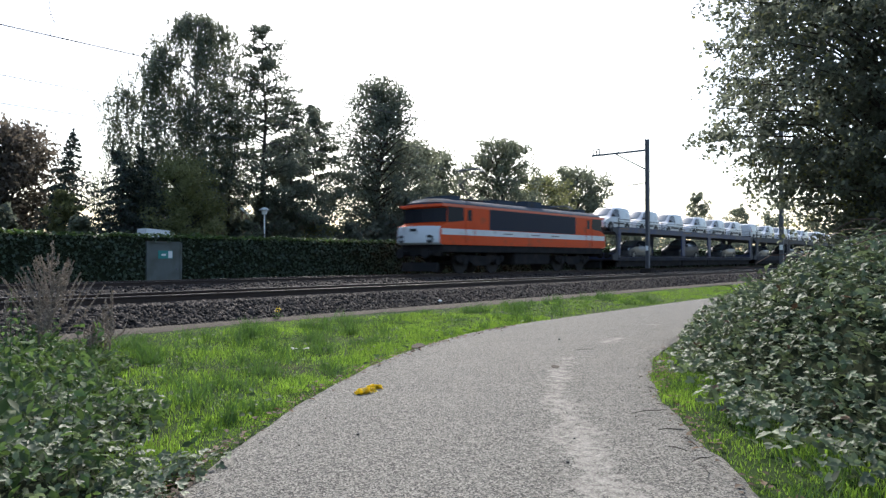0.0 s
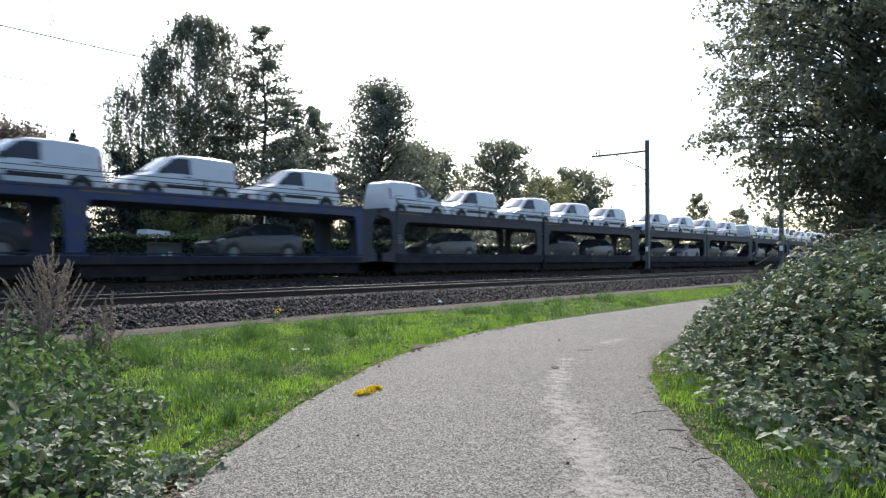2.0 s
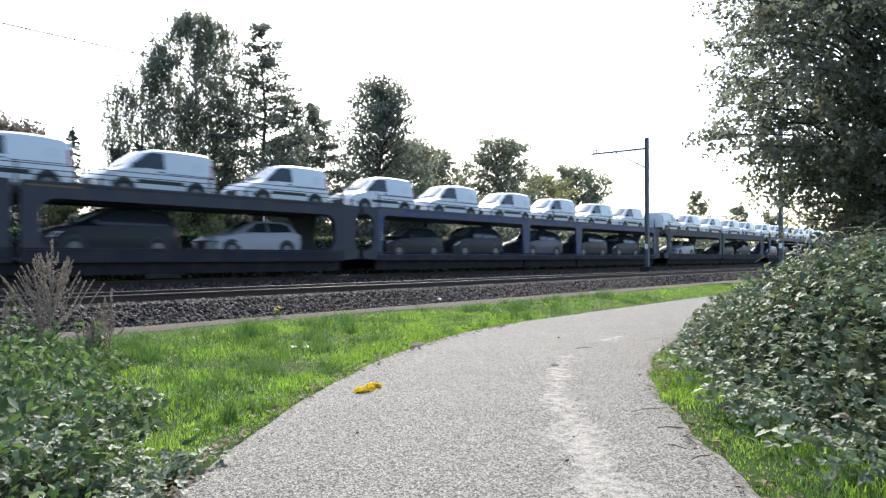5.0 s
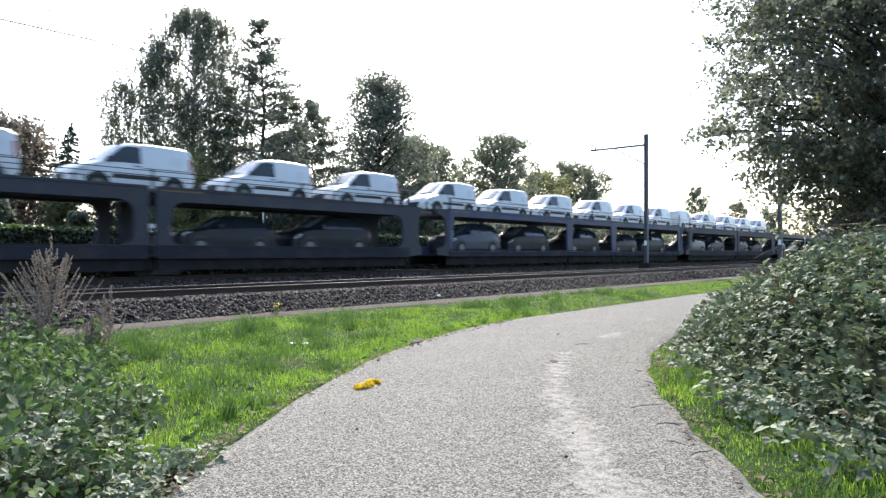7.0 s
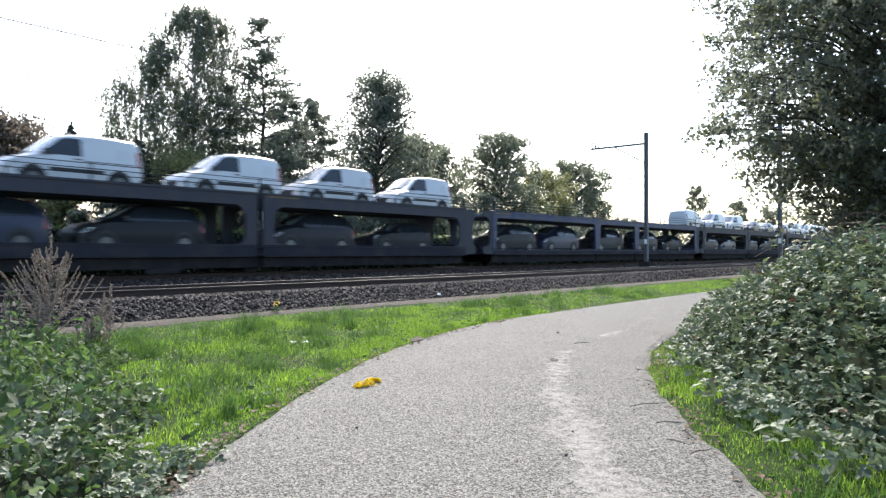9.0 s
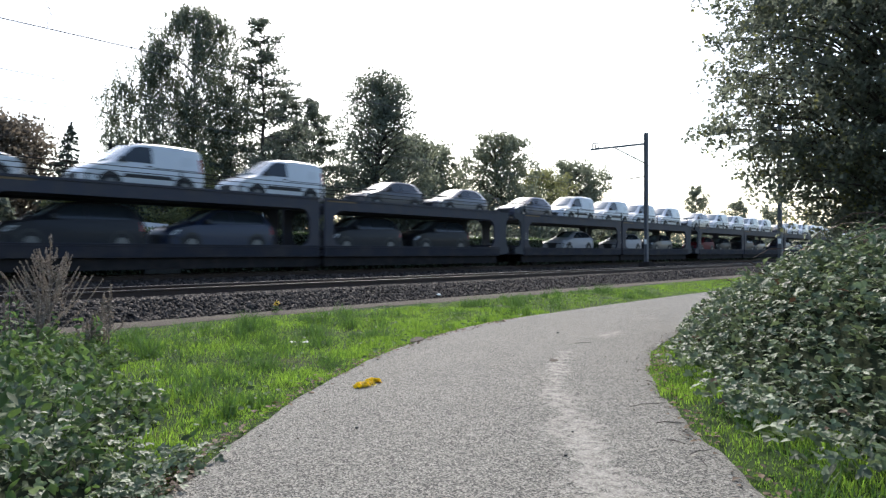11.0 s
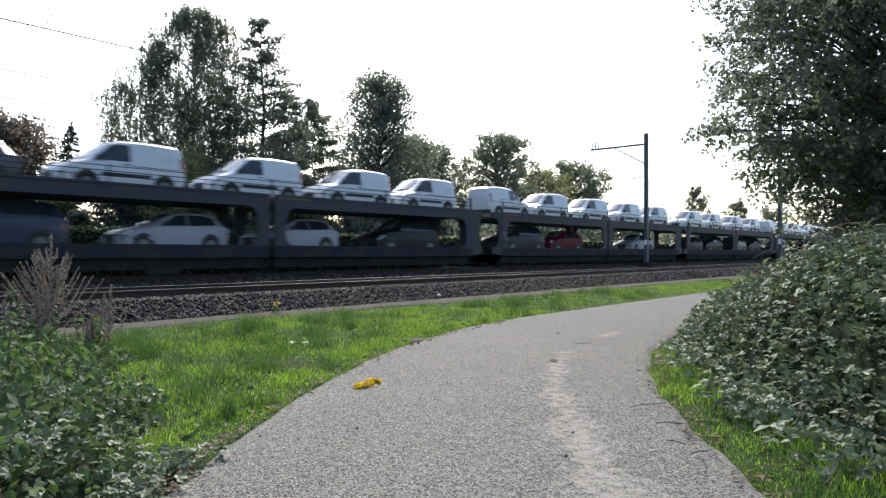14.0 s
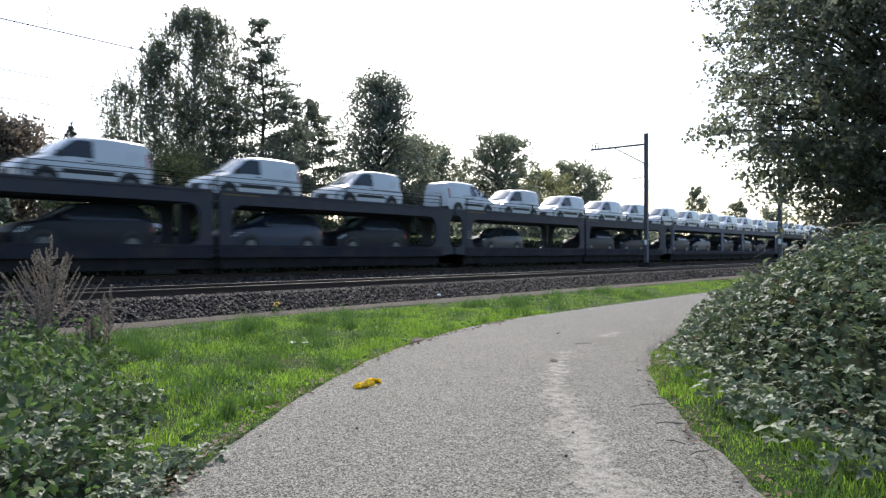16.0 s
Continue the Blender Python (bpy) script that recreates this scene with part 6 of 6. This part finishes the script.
def build_litter():
    """Fallen leaves and crumbs along the path's edges."""
    rng = np.random.default_rng(24)
    pts = []
    for n, side, xa, xb in ((700, 1, 1.0, 3.4), (300, 1, 3.4, 12), (190, -1, 2.5, 9.0), (40, -1, 9, 16)):
        x = rng.uniform(xa, xb, n)
        nx, ny = path_normal(x)
        off = side * (HALF + (0.16 if side < 0 else 0.0) + rng.normal(0, 0.08, n))
        pts.append(np.stack([x + nx * off, path_middle(x) + ny * off, np.full(n, 0.022)], 1))
    ob = leaves("fallen_leaves", np.concatenate(pts), 0.040, dead_leaf, rng, 0.8, 0, 1.4, 0.15)
    tagged(ob, "brown fallen leaves along the path edges", "fallen leaves", kind="stuff")
    n = 480
    x = rng.uniform(2.0, 16, n)
    nx, ny = path_normal(x)
    off = np.where(rng.uniform(size=n) < 0.8, np.sign(rng.normal(size=n)) * (HALF + 0.05 - np.abs(rng.normal(0, 0.14, n))), rng.uniform(-HALF, HALF, n))
    s = rng.uniform(0.004, 0.011, n)
    shape = np.array([(1, 0, 0), (-1, 0, 0), (0, 1, 0), (0, -1, 0), (0, 0, 0.8), (0, 0, -0.8)])
    v = (shape[None] * rng.uniform(0.6, 1.3, (n, 6, 1))) * s[:, None, None] + np.stack([x + nx * off, path_middle(x) + ny * off, np.full(n, 0.026)], 1)[:, None]
    f = np.array([(0, 2, 4), (2, 1, 4), (1, 3, 4), (3, 0, 4), (2, 0, 5), (1, 2, 5), (3, 1, 5), (0, 3, 5)])
    ob = fast_mesh("crumbs", v.reshape(-1, 3), (np.arange(n)[:, None, None] * 6 + f[None]).reshape(-1, 3), grit)
    tagged(ob, "small grit and crumbs on the footpath", "grit", kind="stuff")


build_litter()


# ---- small things ----
def build_small():
    rng = np.random.default_rng(51)
    # a heap of yellow leaves on the path
    heap = empty("yellow_leaves", pose(4.84, 5.20, 0.025), "small heap of bright yellow leaves on the asphalt", "leaves")
    p = []
    for cx, cy, n, r in ((-0.08, 0.03, 22, 0.025), (-0.02, 0.0, 34, 0.028), (0.04, -0.01, 26, 0.025), (0.10, 0.06, 18, 0.022), (0.18, 0.13, 26, 0.024), (0.24, 0.08, 18, 0.022)):
        p.append(np.stack([cx + rng.normal(0, r, n), cy + rng.normal(0, r, n), np.abs(rng.normal(0, 0.016, n)) + 0.005], 1))
    ob = leaves("leaf_heap", np.concatenate(p), 0.038, yellow_leaf, rng, 0.45, 0, 1.5, 0.2)
    ob.parent = heap
    for x, y, s, name, label in ((4.06, 2.39, 0.012, "stone", "small dark stone on the footpath"), (4.62, 2.66, 0.010, "stone", "small dark stone on the footpath"), (3.63, 4.0, 0.011, "stone", "small dark stone on the footpath"),
                                 (10.1, 6.1, 0.02, "stone", "small dark stone on the footpath"), (14.9, 12.95, 0.055, "pale_block", "pale concrete block lying on the ballast"), (46.5, 13.0, 0.10, "pale_block", "pale concrete block lying on the ballast")):
        bm = bmesh.new()
        bmesh.ops.create_icosphere(bm, subdivisions=2, radius=1.0)
        for v in bm.verts:
            k = 1 + 0.25 * noise.noise(v.co * 1.7 + Vector((x, y, 0)))
            v.co = Vector((v.co.x * s * 1.3 * k, v.co.y * s * k, v.co.z * s * 0.7 * k))
        z = 0.03 if y < 9 else 0.16
        ob = part(name, bm, trim_black if s < 0.05 else white_plastic, None)
        ob.matrix_basis = pose(x, y, z + s * 0.4)
        tagged(ob, label, "stone" if s < 0.05 else "block")
    for x, y, a, long in ((5.87, 2.61, -25, 0.42), (9.2, 5.12, -25, 0.32), (5.1, 1.95, 40, 0.3), (6.9, 3.02, 60, 0.24), (4.72, 1.72, -15, 0.26), (4.5, 1.62, 30, 0.2), (5.35, 2.2, -50, 0.22), (4.85, 1.95, 80, 0.15), (6.2, 2.62, 70, 0.18), (7.5, 3.45, 20, 0.22)):
        bm = bmesh.new()
        tube(bm, [(-long / 2, 0, 0), (-long * 0.15, 0.012, 0.008), (long * 0.2, -0.01, 0.004), (long / 2, 0.006, 0.0)], [0.0032, 0.004, 0.0035, 0.002], 5)
        tube(bm, [(long * 0.1, 0, 0.004), (long * 0.25, 0.05, 0.012)], [0.0025, 0.0015], 4)
        ob = part("twig", bm, bark, None)
        ob.matrix_basis = pose(x, y, 0.037, 0, 0, a)
        tagged(ob, "thin dry twig on the footpath", "twig", "twigs on the path")
    for x, y, rx, ry in ((8.02, 7.42, 0.26, 0.10), (7.55, 4.62, 0.10, 0.05)):
        bm = bmesh.new()
        ring = [bm.verts.new((rx * math.cos(a) * (1 + 0.2 * math.sin(3 * a)), ry * math.sin(a), 0)) for a in (2 * math.pi * k / 20 for k in range(20))]
        low = [bm.verts.new((v.co.x * 1.1, v.co.y * 1.1, -0.01)) for v in ring]
        bm.faces.new(ring)
        for k in range(20):
            bm.faces.new((low[k], low[(k + 1) % 20], ring[(k + 1) % 20], ring[k]))
        ob = part("dirt_patch", bm, grit, None)
        ob.matrix_basis = pose(x, y, 0.034 if y < 6 else 0.024, 0, 0, 35)
        tagged(ob, "small patch of dark dirt on the asphalt", "dirt", kind="structure")
    for x, y, a in ((6.5, 8.31, 20), (6.38, 8.45, 75)):
        bm = bmesh.new()
        grid = [[bm.verts.new((0.045 * i - 0.07, 0.03 * j - 0.03, 0.012 * math.sin(2.1 * i + 1.3 * j) + 0.02)) for j in range(3)] for i in range(4)]
        for i in range(3):
            for j in range(2):
                bm.faces.new((grid[i][j], grid[i + 1][j], grid[i + 1][j + 1], grid[i][j + 1]))
        bmesh.ops.solidify(bm, geom=bm.faces[:], thickness=0.003)
        ob = part("paper_scrap", bm, white_plastic, None)
        ob.matrix_basis = pose(x, y, 0.03, 0, 0, a)
        tagged(ob, "crumpled white paper scrap lying in the grass", "paper scrap", "litter in the grass")
    flower = empty("ragwort", pose(8.98, 12.45, 0.06), "small yellow-flowered weed at the foot of the ballast", "weed")
    bm = bmesh.new()
    for a, b in ((0.0, 0.26), (0.05, 0.22), (-0.05, 0.2)):
        tube(bm, [(0, 0, 0), (a * 0.6, 0.01, b * 0.6), (a, 0, b)], [0.005, 0.004, 0.003], 5)
    part("stem", bm, grass_coarse, flower)
    ob = leaves("petals", np.concatenate([np.array([a, 0, b]) + rng.normal(0, 0.018, (11, 3)) for a, b in ((0.0, 0.27), (0.05, 0.23), (-0.05, 0.21))]), 0.022, yellow_leaf, rng, 0.5)
    ob.parent = flower
    ob = leaves("foliage", np.stack([rng.normal(0, 0.05, 40), rng.normal(0, 0.04, 40), rng.uniform(0.02, 0.17, 40)], 1), 0.035, nettle_leaf, rng, 0.4)
    ob.parent = flower
    # lamp behind the barrier
    lamp = empty("garden_lamp", pose(21.45, 31.0, 0.2), "slim white post lamp with a flat shade", "lamp")
    part("pole", tube(bmesh.new(), [(0, 0, 0), (0, 0, 3.55)], [0.05, 0.04], 10), white_plastic, lamp)
    part("globe", cylinder(bmesh.new(), (0, 0, 3.55), (0, 0, 3.78), 0.12, 0.17, 14), white_plastic, lamp, "frosted lamp glass")
    part("shade", cylinder(bmesh.new(), (0, 0, 3.78), (0, 0, 3.92), 0.30, 0.08, 18), white_plastic, lamp)
    # shed with a bright roof behind the escape door
    shed = empty("garden_shed", pose(15.55, 30.6, 0.2), "low shed with a shiny pale roof behind the barrier", "shed")
    part("wall", box(bmesh.new(), -0.65, 0.36, 0, 0.8, 0, 2.165), brick_wall, shed)
    part("roof", prism(bmesh.new(), [(-0.72, 2.58), (0.42, 2.50), (0.42, 2.17), (-0.72, 2.17)], -0.05, 0.85), pale_roof, shed, "shiny pale roof")
    # house among the trees
    house = empty("house", pose(31.3, 52.0, -0.1), "brick house with dark tiled roof and white gable boards", "house")
    wall = part("wall", prism(bmesh.new(), [(-4.2, 0), (4.2, 0), (4.2, 4.2), (0.4, 6.9), (-4.2, 4.2)], 0, 8.0), brick_wall, house)
    roof = bmesh.new()
    prism(roof, [(-4.6, 3.9), (0.4, 7.0), (0.4, 7.2), (-4.7, 4.05)], -0.3, 8.3)
    prism(roof, [(4.6, 3.9), (0.4, 7.0), (0.4, 7.2), (4.7, 4.05)], -0.3, 8.3)
    part("roof", roof, roof_tile, house)
    board = bmesh.new()
    prism(board, [(-4.7, 3.8), (0.4, 6.95), (0.4, 7.22), (-4.8, 4.0)], -0.40, -0.31)
    prism(board, [(4.7, 3.8), (0.4, 6.95), (0.4, 7.22), (4.8, 4.0)], -0.40, -0.31)
    part("gable_board", board, white_plastic, house, "white gable board")
    for x, z in ((-2.2, 1.0), (1.4, 1.0), (-0.7, 4.0), (1.0, 4.0)):
        w = part("window", frame_plate(bmesh.new(), [(x, z), (x + 1.2, z), (x + 1.2, z + 1.4), (x, z + 1.4)], [(x + 0.09, z + 0.09), (x + 1.11, z + 0.09), (x + 1.11, z + 1.31), (x + 0.09, z + 1.31)], -0.06, 0.02), white_plastic, house)
        part("pane", box(bmesh.new(), x + 0.09, x + 1.11, -0.03, -0.01, z + 0.09, z + 1.31), car_glass, w)
    part("chimney", box(bmesh.new(), 0.4, 1.05, 2.0, 2.7, 5.4, 7.4), brick_wall, house)


build_small()


def motions():
    """The train comes in along the rails and gains a little speed."""
    for thing, x, y, z, *back in TRAIN:
        turn = 180 if back and back[0] else 0
        walk(thing, [(t, pose(x - 27.0 * t - 0.05 * t * t, y, z, 0, 0, turn)) for t in (0, 2, 4, 6, 8, 10, 12, 14, 16)])


motions()
